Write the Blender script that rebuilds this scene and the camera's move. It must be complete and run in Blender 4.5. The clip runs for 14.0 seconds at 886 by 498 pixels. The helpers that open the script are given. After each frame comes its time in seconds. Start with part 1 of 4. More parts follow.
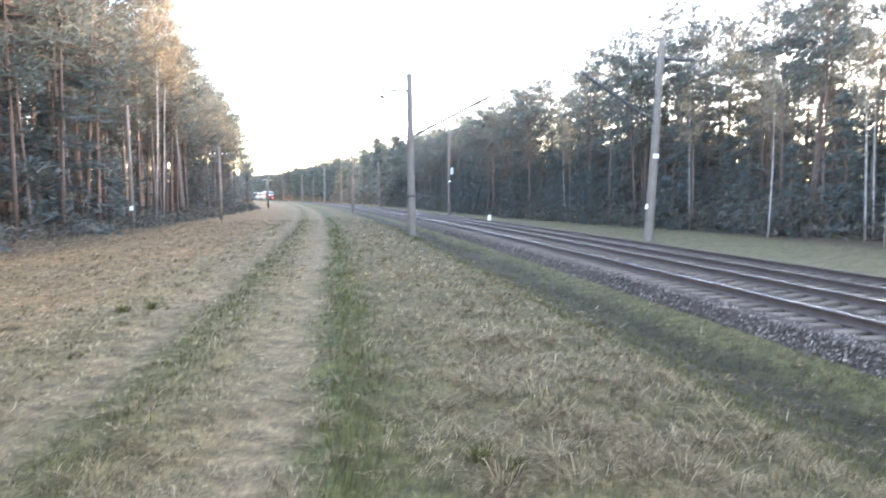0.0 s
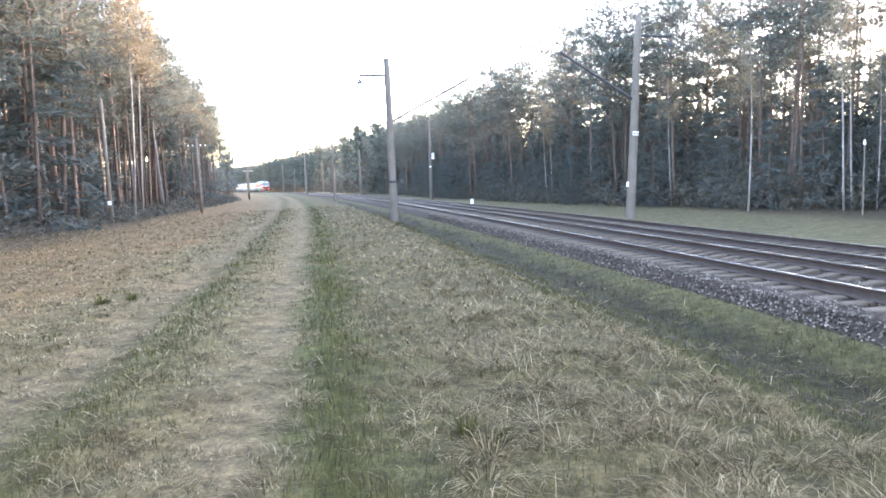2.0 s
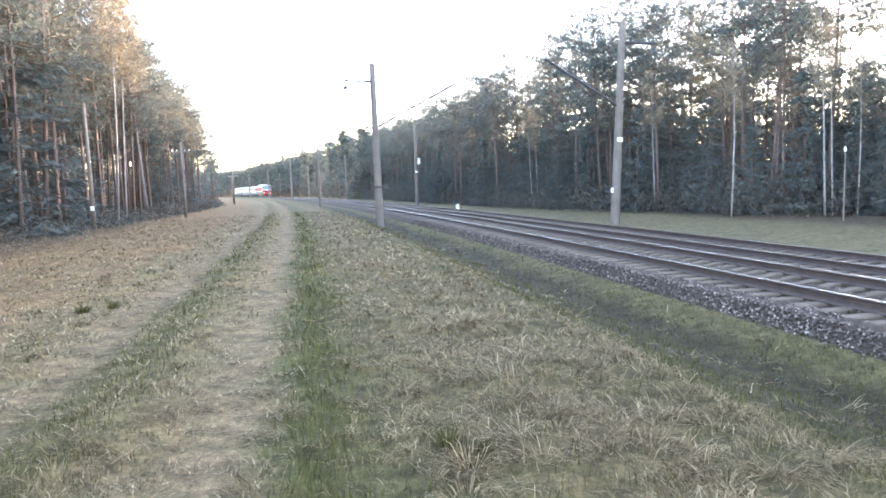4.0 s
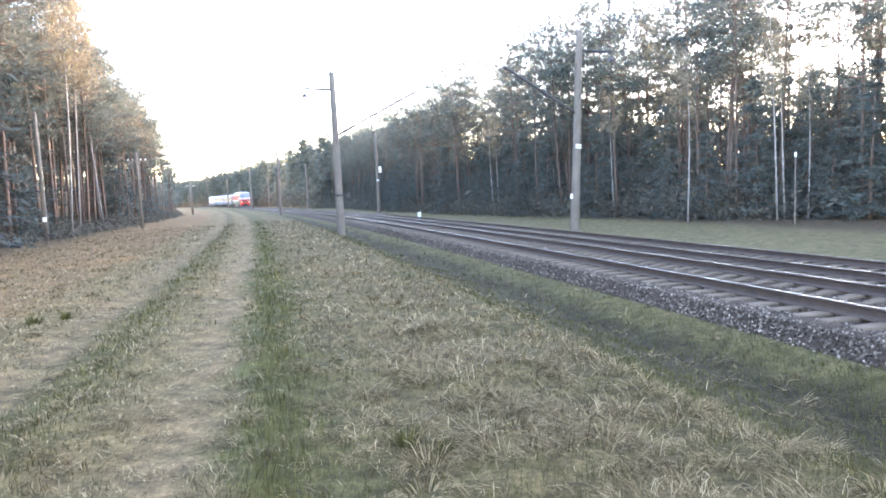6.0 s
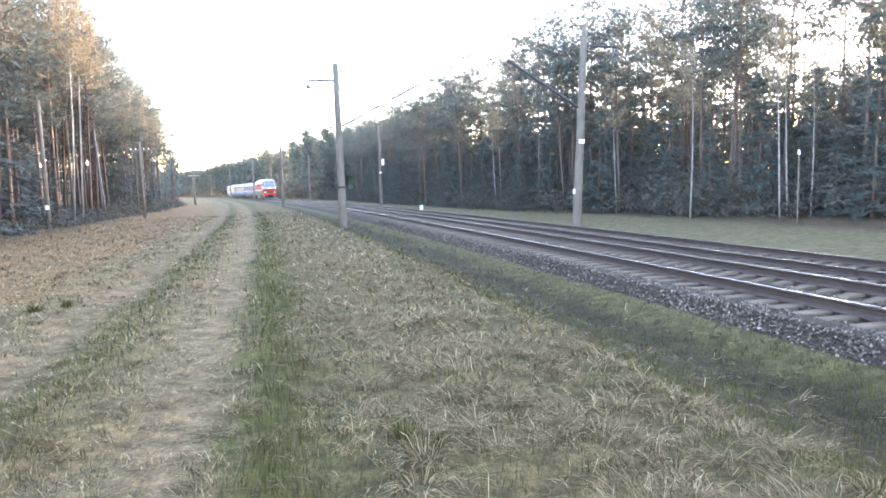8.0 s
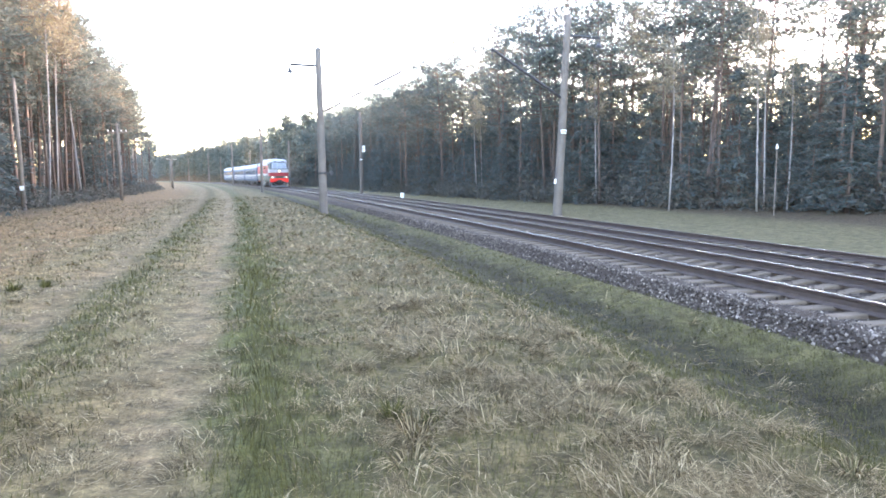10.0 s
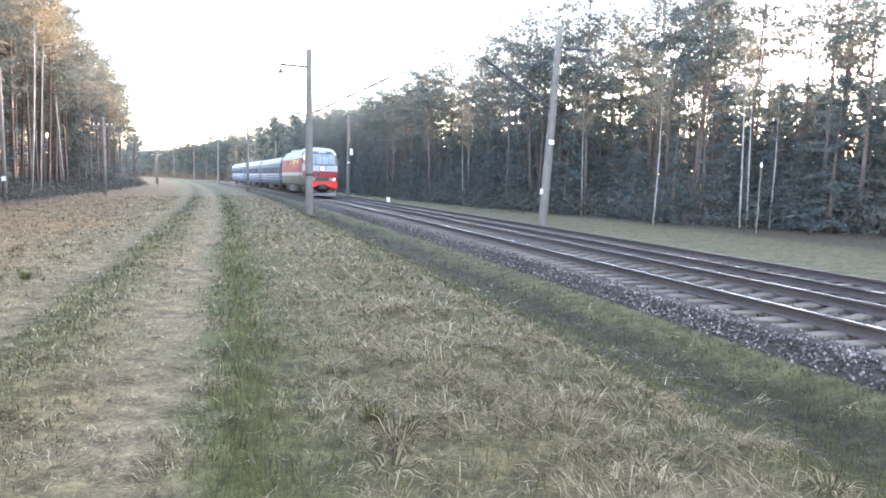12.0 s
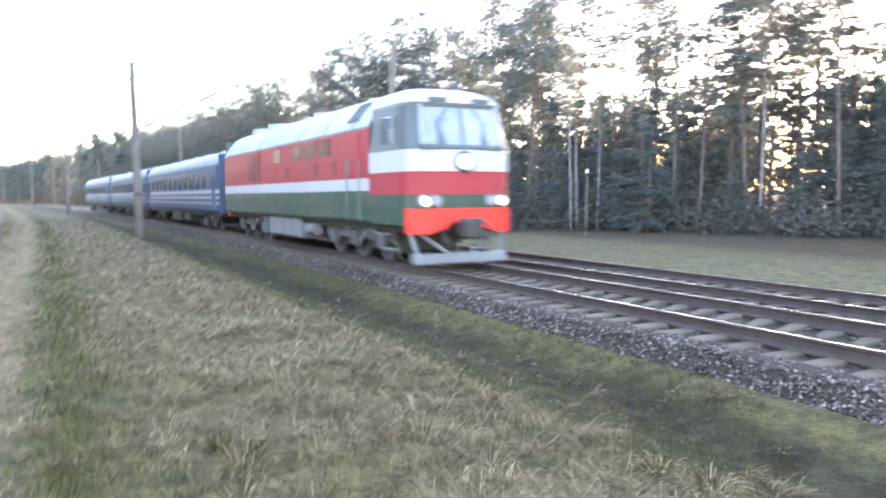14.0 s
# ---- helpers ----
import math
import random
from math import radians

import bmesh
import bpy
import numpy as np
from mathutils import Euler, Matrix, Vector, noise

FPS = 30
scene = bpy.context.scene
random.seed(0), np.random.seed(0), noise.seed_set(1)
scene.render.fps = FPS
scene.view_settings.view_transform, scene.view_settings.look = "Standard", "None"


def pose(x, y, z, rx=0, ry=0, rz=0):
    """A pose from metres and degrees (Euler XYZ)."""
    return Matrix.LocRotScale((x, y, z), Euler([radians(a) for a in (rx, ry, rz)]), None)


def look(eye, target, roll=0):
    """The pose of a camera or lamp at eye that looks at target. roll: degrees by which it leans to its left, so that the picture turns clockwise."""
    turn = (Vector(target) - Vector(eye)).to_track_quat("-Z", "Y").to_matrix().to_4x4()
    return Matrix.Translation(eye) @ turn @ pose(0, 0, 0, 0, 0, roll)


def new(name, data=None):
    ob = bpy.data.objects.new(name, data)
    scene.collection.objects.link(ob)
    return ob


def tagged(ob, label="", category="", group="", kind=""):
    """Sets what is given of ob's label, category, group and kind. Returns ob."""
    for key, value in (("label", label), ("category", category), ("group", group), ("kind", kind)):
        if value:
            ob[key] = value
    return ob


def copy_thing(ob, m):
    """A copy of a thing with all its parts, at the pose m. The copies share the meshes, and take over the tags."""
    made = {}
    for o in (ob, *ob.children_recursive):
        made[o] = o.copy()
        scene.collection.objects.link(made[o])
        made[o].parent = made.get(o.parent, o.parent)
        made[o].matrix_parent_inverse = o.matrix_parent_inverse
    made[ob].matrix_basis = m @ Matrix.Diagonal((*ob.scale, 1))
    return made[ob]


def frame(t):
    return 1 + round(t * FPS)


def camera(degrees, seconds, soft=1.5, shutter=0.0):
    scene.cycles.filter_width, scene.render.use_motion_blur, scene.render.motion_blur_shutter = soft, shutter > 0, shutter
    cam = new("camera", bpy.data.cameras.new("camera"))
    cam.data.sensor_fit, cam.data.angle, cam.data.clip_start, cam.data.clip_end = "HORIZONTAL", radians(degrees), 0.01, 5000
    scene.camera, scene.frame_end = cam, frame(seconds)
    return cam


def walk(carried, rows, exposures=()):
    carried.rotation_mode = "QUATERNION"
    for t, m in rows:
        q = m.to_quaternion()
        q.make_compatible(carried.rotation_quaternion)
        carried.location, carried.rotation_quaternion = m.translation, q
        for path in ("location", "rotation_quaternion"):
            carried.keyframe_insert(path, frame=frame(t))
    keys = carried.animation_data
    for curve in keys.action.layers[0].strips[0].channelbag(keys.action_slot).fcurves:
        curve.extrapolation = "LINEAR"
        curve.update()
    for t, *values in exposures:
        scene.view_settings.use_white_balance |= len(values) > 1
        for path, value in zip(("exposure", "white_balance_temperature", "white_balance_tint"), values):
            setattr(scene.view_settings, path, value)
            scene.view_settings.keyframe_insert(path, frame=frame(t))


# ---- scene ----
cam = camera(62.0, 14.0, soft=1.7, shutter=0.6)
# seconds, eye x y z, yaw, pitch, roll
PATH = [
    (0.0, -0.126, -0.027, 1.769, 0.23, -4.13, 0.25),
    (0.5, -0.112, -0.017, 1.658, 2.18, -5.61, 1.04),
    (1.0, -0.119, 0.007, 1.662, 0.77, -5.17, 1.32),
    (1.5, 0.003, 0.154, 1.687, 0.28, -5.28, 1.65),
    (2.0, -0.090, 0.023, 1.675, -1.15, -5.25, 2.10),
    (2.5, -0.067, 0.030, 1.665, -1.35, -4.70, 1.97),
    (3.0, -0.060, 0.033, 1.740, -1.50, -4.59, 1.81),
    (5.5, -0.031, 0.009, 1.665, -4.46, -5.56, 2.51),
    (6.0, -0.022, 0.008, 1.661, -5.18, -4.38, 2.49),
    (6.5, -0.003, -0.013, 1.673, -5.10, -3.84, 3.20),
    (7.0, -0.001, -0.010, 1.660, -5.03, -4.31, 2.47),
    (7.5, 0.000, 0.000, 1.650, -5.50, -4.30, 2.20),
    (8.0, -0.004, -0.002, 1.661, -4.97, -4.89, 1.73),
    (10.5, -0.128, -0.046, 1.610, -7.54, -5.80, 0.18),
    (11.0, -0.156, -0.053, 1.617, -9.23, -5.76, 0.32),
    (11.5, -0.155, -0.061, 1.619, -9.27, -5.14, 0.15),
    (12.0, -0.116, -0.044, 1.614, -7.55, -5.31, -1.43),
    (12.5, -0.077, 0.058, 1.611, -10.68, -7.54, 0.35),
    (13.0, -0.079, -0.022, 1.623, -11.41, -7.10, 0.38),
    (13.5, -0.100, -0.044, 1.655, -11.72, -7.24, 0.07),
    (13.6, -0.097, -0.055, 1.634, -13.75, -6.41, -1.84),
    (13.7, -0.109, -0.044, 1.615, -15.72, -4.92, -0.58),
    (13.8, -0.101, -0.036, 1.621, -17.01, -5.95, 0.73),
    (13.9, -0.109, -0.036, 1.588, -18.85, -4.59, -1.12),
    (13.967, -0.1, -0.048, 1.612, -19.35, -4.40, 0.0),
    (14.0, -0.096, -0.053, 1.624, -19.70, -4.26, 0.50),
]
EXPOSURE = 4.65
walk(cam, [(t, pose(x, y, z, 90 + pitch, roll, yaw)) for t, x, y, z, yaw, pitch, roll in PATH],
     exposures=[(0.0, EXPOSURE, 6480, 29.5), (14.0, EXPOSURE + 0.1, 6480, 29.5)])

# ---- sky and sun: low evening sun behind the woods beyond the railway ----
SUN_AZ, SUN_EL = radians(60), radians(8.5)
world = bpy.data.worlds.new("evening_sky")
scene.world = world
world.use_nodes = True
wn = world.node_tree
sky = wn.nodes.new("ShaderNodeTexSky")
sky.sky_type = "NISHITA"
sky.sun_disc = False
sky.sun_elevation, sky.sun_rotation = SUN_EL, SUN_AZ
sky.air_density, sky.dust_density, sky.ozone_density = 1.0, 0.8, 1.0
wn.links.new(sky.outputs[0], wn.nodes["Background"].inputs[0])
wn.nodes["Background"].inputs[1].default_value = 0.15
sun = new("sun", bpy.data.lights.new("sun", "SUN"))
sun.data.energy, sun.data.angle, sun.data.color = 1.7, radians(0.6), (1.0, 0.80, 0.58)
to_sun = Vector((math.sin(SUN_AZ) * math.cos(SUN_EL), math.cos(SUN_AZ) * math.cos(SUN_EL), math.sin(SUN_EL)))
sun.matrix_world = look(to_sun * 200, (0, 0, 0))

# ---- the railway's line: x of the near track's middle at y ----
def line_x(y):
    return 8.57 - 0.1382 * y - 0.000363 * y * y


def line_slope(y):
    return -0.1382 - 0.000726 * y


def spot(y, o, z=0.0):
    """The place o metres across (to the right) from the near track's middle, level with y."""
    k = line_slope(y)
    n = math.hypot(1, k)
    return Vector((line_x(y) + o / n, y - o * k / n, z))


def track_yaw(y):
    """Heading, in degrees, of something that points along the track towards growing y."""
    return math.degrees(math.atan2(-line_slope(y), 1))


_ys = np.linspace(-400, 900, 5201)
_arc = np.concatenate(([0], np.cumsum(np.hypot(np.diff(_ys), np.diff(line_x(_ys))))))
_arc -= np.interp(0, _ys, _arc)


def y_at(s):
    return float(np.interp(s, _arc, _ys))


def s_at(y):
    return float(np.interp(y, _ys, _arc))


RAIL_Z = -0.10          # head of the near track's rails
FAR_O, FAR_DROP = 4.0, 0.20


def smooth(a, b, x):
    t = min(1.0, max(0.0, (x - a) / (b - a)))
    return t * t * (3 - 2 * t)


PROFILE = [(-400, 1.2), (-60, 0.3), (-22, -0.08), (-16, -0.12), (-12, -0.05), (-11.0, -0.07), (-10.2, 0.0), (-9.2, -0.05), (-8.4, 0.03), (-6.6, 0.03),
           (-5.5, 0.0), (-4.85, -0.28), (-4.1, -0.55), (-3.3, -0.74), (-2.7, -0.64), (-2.3, -0.54), (-2.0, -0.50), (-1.8, -0.56), (-1.7, -0.62), (0, -0.62), (5.8, -0.62),
           (6.6, -0.58), (8.5, -0.52), (12, -0.42), (18, -0.35), (60, 0.2), (400, 2.0)]
_po, _pz = [p[0] for p in PROFILE], [p[1] for p in PROFILE]


def ground_z(y, o):
    z = float(np.interp(o, _po, _pz))
    rough = 0.07 if o < -5.2 else 0.04
    if -2.2 < o < 6.2:
        rough = 0.0
    p = spot(y, o)
    z += rough * (noise.noise((p.x * 0.8, p.y * 0.8, 0.3)) + 0.6 * noise.noise((p.x * 2.3, p.y * 2.3, 5.0)))
    return z


# ---- materials ----
def material(name):
    m = bpy.data.materials.new(name)
    m.use_nodes = True
    nt = m.node_tree
    return m, nt, nt.nodes["Principled BSDF"]


def node(nt, kind, **sets):
    n = nt.nodes.new(kind)
    for k, v in sets.items():
        if k in n.inputs:
            n.inputs[k].default_value = v
    return n


def ramp(nt, fac, stops):
    r = nt.nodes.new("ShaderNodeValToRGB")
    el = r.color_ramp.elements
    while len(el) < len(stops):
        el.new(0.5)
    for e, (p, c) in zip(el, stops):
        e.position, e.color = p, (*c, 1)
    nt.links.new(fac, r.inputs[0])
    return r.outputs[0]


def mix(nt, fac, a, b, blend="MIX"):
    m = nt.nodes.new("ShaderNodeMix")
    m.data_type, m.blend_type = "RGBA", blend
    for sock, v in ((m.inputs[0], fac), (m.inputs[6], a), (m.inputs[7], b)):
        if isinstance(v, (int, float)):
            sock.default_value = v
        elif isinstance(v, tuple):
            sock.default_value = (*v, 1)
        else:
            nt.links.new(v, sock)
    return m.outputs[2]


def noise_tex(nt, scale, detail=4.0, rough=0.6, coord="Object"):
    tc = nt.nodes.new("ShaderNodeTexCoord")
    n = node(nt, "ShaderNodeTexNoise", Scale=scale, Detail=detail, Roughness=rough)
    nt.links.new(tc.outputs[coord], n.inputs["Vector"])
    return n.outputs["Fac"]


def bump(nt, bsdf, height, strength, dist=0.02):
    b = node(nt, "ShaderNodeBump", Strength=strength, Distance=dist)
    nt.links.new(height, b.inputs["Height"])
    nt.links.new(b.outputs[0], bsdf.inputs["Normal"])


def rough_surface(name, dark, light, scale, roughness=0.8, metal=0.0, fine=None, bumps=0.3, rand=0.0, dist=0.02, dirt=None):
    """A surface with coarse patches, fine grain and relief."""
    m, nt, b = material(name)
    coarse = noise_tex(nt, scale)
    grain = noise_tex(nt, fine or scale * 9, 6.0, 0.7)
    col = ramp(nt, coarse, [(0.3, dark), (0.7, light)])
    col = mix(nt, 0.45, col, ramp(nt, grain, [(0.3, dark), (0.72, light)]))
    if dirt:
        d = noise_tex(nt, scale * 0.45, 5.0, 0.75)
        fac = ramp(nt, d, [(0.48, (0, 0, 0)), (0.75, (1, 1, 1))])
        col = mix(nt, fac, col, dirt)
    if rand:
        oi = nt.nodes.new("ShaderNodeObjectInfo")
        hsv = node(nt, "ShaderNodeHueSaturation")
        mr = node(nt, "ShaderNodeMapRange")
        mr.inputs["To Min"].default_value, mr.inputs["To Max"].default_value = 1 - rand, 1 + rand
        nt.links.new(oi.outputs["Random"], mr.inputs["Value"])
        nt.links.new(mr.outputs[0], hsv.inputs["Value"])
        nt.links.new(col, hsv.inputs["Color"])
        col = hsv.outputs[0]
    nt.links.new(col, b.inputs["Base Color"])
    b.inputs["Roughness"].default_value, b.inputs["Metallic"].default_value = roughness, metal
    if roughness > 0.84:
        b.inputs["Specular IOR Level"].default_value = 0.08
    bump(nt, b, grain, bumps, dist)
    return m


def island_surface(name, stops, roughness=0.85, thin=0.0):
    """Each loose piece of the mesh takes a colour of its own; thin leaves let some light through."""
    m, nt, b = material(name)
    geo = nt.nodes.new("ShaderNodeNewGeometry")
    col = ramp(nt, geo.outputs["Random Per Island"], stops)
    n = noise_tex(nt, 0.35, 3.0)
    col = mix(nt, 0.5, col, ramp(nt, n, [(0.25, (0.35, 0.35, 0.35)), (0.75, (1, 1, 1))]), "MULTIPLY")
    nt.links.new(col, b.inputs["Base Color"])
    b.inputs["Roughness"].default_value = roughness
    b.inputs["Specular IOR Level"].default_value = 0.1
    if thin:
        tr = nt.nodes.new("ShaderNodeBsdfTranslucent")
        nt.links.new(col, tr.inputs[0])
        ms = nt.nodes.new("ShaderNodeMixShader")
        ms.inputs[0].default_value = thin
        nt.links.new(b.outputs[0], ms.inputs[1])
        nt.links.new(tr.outputs[0], ms.inputs[2])
        nt.links.new(ms.outputs[0], nt.nodes["Material Output"].inputs[0])
    return m


def ground_material():
    m, nt, b = material("meadow_ground")
    at = nt.nodes.new("ShaderNodeAttribute")
    at.attribute_name = "across"
    wob = noise_tex(nt, 0.55, 4.0)
    add = nt.nodes.new("ShaderNodeMath")
    add.operation = "MULTIPLY_ADD"
    nt.links.new(wob, add.inputs[0])
    add.inputs[1].default_value = 1.3
    nt.links.new(at.outputs["Fac"], add.inputs[2])
    mr = node(nt, "ShaderNodeMapRange")
    mr.inputs["From Min"].default_value, mr.inputs["From Max"].default_value = -25.0, 15.0
    nt.links.new(add.outputs[0], mr.inputs["Value"])

    def p(o):
        return (o + 0.65 + 25.0) / 40.0
    brown, straw, worn = (0.175, 0.112, 0.054), (0.145, 0.112, 0.053), (0.17, 0.124, 0.069)
    # ditch: near-black, with the shade in the ditch bottom put into the colour
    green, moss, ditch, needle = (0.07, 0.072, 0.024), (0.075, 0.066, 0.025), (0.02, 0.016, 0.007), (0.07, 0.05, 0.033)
    gravelly = (0.08, 0.066, 0.054)
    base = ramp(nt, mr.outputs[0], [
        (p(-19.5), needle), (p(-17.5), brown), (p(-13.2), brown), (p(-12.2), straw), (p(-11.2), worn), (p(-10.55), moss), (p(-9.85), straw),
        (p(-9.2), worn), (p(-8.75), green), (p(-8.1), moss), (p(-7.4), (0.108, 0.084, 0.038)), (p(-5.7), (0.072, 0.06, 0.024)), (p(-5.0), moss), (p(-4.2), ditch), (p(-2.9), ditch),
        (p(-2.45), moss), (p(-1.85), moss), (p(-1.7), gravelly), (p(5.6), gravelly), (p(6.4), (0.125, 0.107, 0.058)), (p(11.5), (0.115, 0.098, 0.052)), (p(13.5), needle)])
    patch = noise_tex(nt, 1.7, 5.0, 0.7)
    col = mix(nt, ramp(nt, patch, [(0.42, (0, 0, 0)), (0.68, (0.6, 0.6, 0.6))]), base, (0.06, 0.058, 0.026))
    clump = noise_tex(nt, 4.5, 4.0, 0.7)
    col = mix(nt, 0.85, col, ramp(nt, clump, [(0.34, (0.38, 0.38, 0.36)), (0.64, (1.28, 1.25, 1.2))]), "MULTIPLY")
    fine = noise_tex(nt, 28.0, 6.0, 0.75)
    col = mix(nt, 0.75, col, ramp(nt, fine, [(0.3, (0.25, 0.24, 0.22)), (0.66, (1.42, 1.38, 1.3))]), "MULTIPLY")
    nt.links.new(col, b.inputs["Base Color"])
    b.inputs["Specular IOR Level"].default_value = 0.06
    b.inputs["Roughness"].default_value = 0.95
    b.inputs["Specular IOR Level"].default_value = 0.15
    bump(nt, b, fine, 0.7, 0.05)
    return m


GROUND = ground_material()
BALLAST = rough_surface("ballast_gravel", (0.024, 0.018, 0.013), (0.08, 0.061, 0.047), 9.0, 0.9, fine=30, bumps=0.9, dist=0.05)
STONE = island_surface("crushed_stone", [(0.0, (0.026, 0.02, 0.015)), (0.5, (0.082, 0.066, 0.054)), (0.9, (0.165, 0.138, 0.112)), (1.0, (0.32, 0.27, 0.225))])
CONCRETE = rough_surface("sleeper_concrete", (0.07, 0.053, 0.037), (0.125, 0.1, 0.074), 2.0, 0.9, fine=40, bumps=0.25, rand=0.15, dirt=(0.09, 0.07, 0.052))
RUST = rough_surface("rusty_rail_steel", (0.028, 0.02, 0.017), (0.075, 0.052, 0.042), 4.0, 0.75, metal=0.3, fine=60, bumps=0.2)
SHINE = rough_surface("polished_rail_head", (0.62, 0.61, 0.6), (0.8, 0.79, 0.78), 3.0, 0.24, metal=1.0, bumps=0.03)
POLE = rough_surface("weathered_pole_concrete", (0.10, 0.087, 0.074), (0.175, 0.155, 0.134), 1.2, 0.9, fine=26, bumps=0.3, rand=0.06, dirt=(0.10, 0.09, 0.08))
WOOD_POLE = rough_surface("grey_pole_timber", (0.10, 0.085, 0.07), (0.22, 0.19, 0.16), 2.0, 0.9, fine=30, bumps=0.4)
IRON = rough_surface("painted_iron", (0.03, 0.03, 0.032), (0.07, 0.07, 0.07), 6.0, 0.6, metal=0.4)
WHITE = rough_surface("white_sign_paint", (0.62, 0.62, 0.6), (0.8, 0.8, 0.78), 8.0, 0.6, bumps=0.05)
BLACKPAINT = rough_surface("black_sign_paint", (0.02, 0.02, 0.02), (0.04, 0.04, 0.04), 8.0, 0.6, bumps=0.05)
BARK = rough_surface("pine_bark", (0.065, 0.051, 0.043), (0.15, 0.114, 0.094), 3.0, 0.95, fine=20, bumps=0.6, rand=0.2, dist=0.05)
BIRCH = rough_surface("birch_bark", (0.15, 0.142, 0.134), (0.30, 0.285, 0.27), 2.5, 0.85, fine=14, bumps=0.3, dirt=(0.06, 0.055, 0.05))
# Needle colours are pale and bluish: haze over the woods is put into them
NEEDLE = island_surface("pine_needles", [(0.0, (0.07, 0.09, 0.084)), (0.5, (0.104, 0.123, 0.112)), (1.0, (0.15, 0.163, 0.132))], 0.7, 0.45)
SPRUCE = island_surface("spruce_needles", [(0.0, (0.066, 0.088, 0.086)), (0.6, (0.096, 0.12, 0.114)), (1.0, (0.13, 0.153, 0.136))], 0.7, 0.42)
TWIG = island_surface("bare_twigs_and_buds", [(0.0, (0.13, 0.11, 0.085)), (0.6, (0.22, 0.195, 0.14)), (1.0, (0.3, 0.275, 0.18))], 0.85, 0.3)
SCRUB = island_surface("undergrowth_leaves", [(0.0, (0.072, 0.076, 0.066)), (0.5, (0.102, 0.102, 0.086)), (1.0, (0.14, 0.13, 0.104))], 0.85, 0.35)
STRAW = island_surface("dry_grass_blades", [(0.0, (0.034, 0.024, 0.01)), (0.45, (0.125, 0.092, 0.043)), (0.85, (0.27, 0.207, 0.11)), (1.0, (0.48, 0.385, 0.23))], 0.8, 0.25)
BLADE = island_surface("green_grass_blades", [(0.0, (0.03, 0.03, 0.009)), (0.6, (0.07, 0.067, 0.018)), (1.0, (0.125, 0.113, 0.039))], 0.75, 0.3)


# ---- mesh helpers ----
def put_mesh(name, verts, faces, mat, parent=None, label="", smooth_faces=False):
    me = bpy.data.meshes.new(name)
    me.from_pydata([tuple(v) for v in verts], [], faces)
    for m in (mat if isinstance(mat, (list, tuple)) else [mat]):
        me.materials.append(m)
    if smooth_faces:
        me.polygons.foreach_set("use_smooth", [True] * len(me.polygons))
    me.update()
    ob = new(name, me)
    if parent:
        ob.parent = parent
    if label:
        tagged(ob, label)
    return ob


def part(name, bm, mat, parent, label="", smooth_faces=False):
    me = bpy.data.meshes.new(name)
    bm.normal_update()
    bm.to_mesh(me)
    bm.free()
    for m in (mat if isinstance(mat, (list, tuple)) else [mat]):
        me.materials.append(m)
    if smooth_faces:
        me.polygons.foreach_set("use_smooth", [True] * len(me.polygons))
    ob = new(name, me)
    if parent:
        ob.parent = parent
    if label:
        tagged(ob, label)
    return ob


def thing(name, m, label, category, group="", kind=""):
    ob = new(name)
    ob.empty_display_size = 0.2
    ob.matrix_world = m
    return tagged(ob, label, category, group, kind)


def box(bm, x0, x1, y0, y1, z0, z1, bevel=0.0):
    vs = [bm.verts.new((x, y, z)) for z in (z0, z1) for x, y in ((x0, y0), (x1, y0), (x1, y1), (x0, y1))]
    fs = [(3, 2, 1, 0), (4, 5, 6, 7), (0, 1, 5, 4), (1, 2, 6, 5), (2, 3, 7, 6), (3, 0, 4, 7)]
    faces = [bm.faces.new([vs[i] for i in f]) for f in fs]
    if bevel:
        edges = list({e for f in faces for e in f.edges})
        bmesh.ops.bevel(bm, geom=edges, offset=bevel, segments=2, affect="EDGES", profile=0.5)
    return bm


def boxes(*dims, bevel=0.0):
    bm = bmesh.new()
    for d in dims:
        tmp = bmesh.new()
        box(tmp, *d, bevel=bevel)
        join(bm, tmp)
    return bm


def join(bm, tmp):
    table = [bm.verts.new(v.co) for v in tmp.verts]
    tmp.verts.index_update()
    for f in tmp.faces:
        nf = bm.faces.new([table[v.index] for v in f.verts])
        nf.material_index = f.material_index
    tmp.free()


def tube(bm, points, radii, sides=8, cap=True):
    """A round bar through points, with a radius at each."""
    rings = []
    for i, p in enumerate(points):
        p = Vector(p)
        a, b = Vector(points[max(0, i - 1)]), Vector(points[min(len(points) - 1, i + 1)])
        d = (b - a).normalized()
        u = d.cross(Vector((0, 0, 1)) if abs(d.z) < 0.95 else Vector((1, 0, 0))).normalized()
        w = d.cross(u)
        r = radii[i] if isinstance(radii, (list, tuple)) else radii
        rings.append([bm.verts.new(p + r * (math.cos(k * 2 * math.pi / sides) * u + math.sin(k * 2 * math.pi / sides) * w)) for k in range(sides)])
    for a, b in zip(rings, rings[1:]):
        for k in range(sides):
            bm.faces.new((a[k], a[(k + 1) % sides], b[(k + 1) % sides], b[k]))
    if cap:
        bm.faces.new(rings[0][::-1])
        bm.faces.new(rings[-1])
    return bm


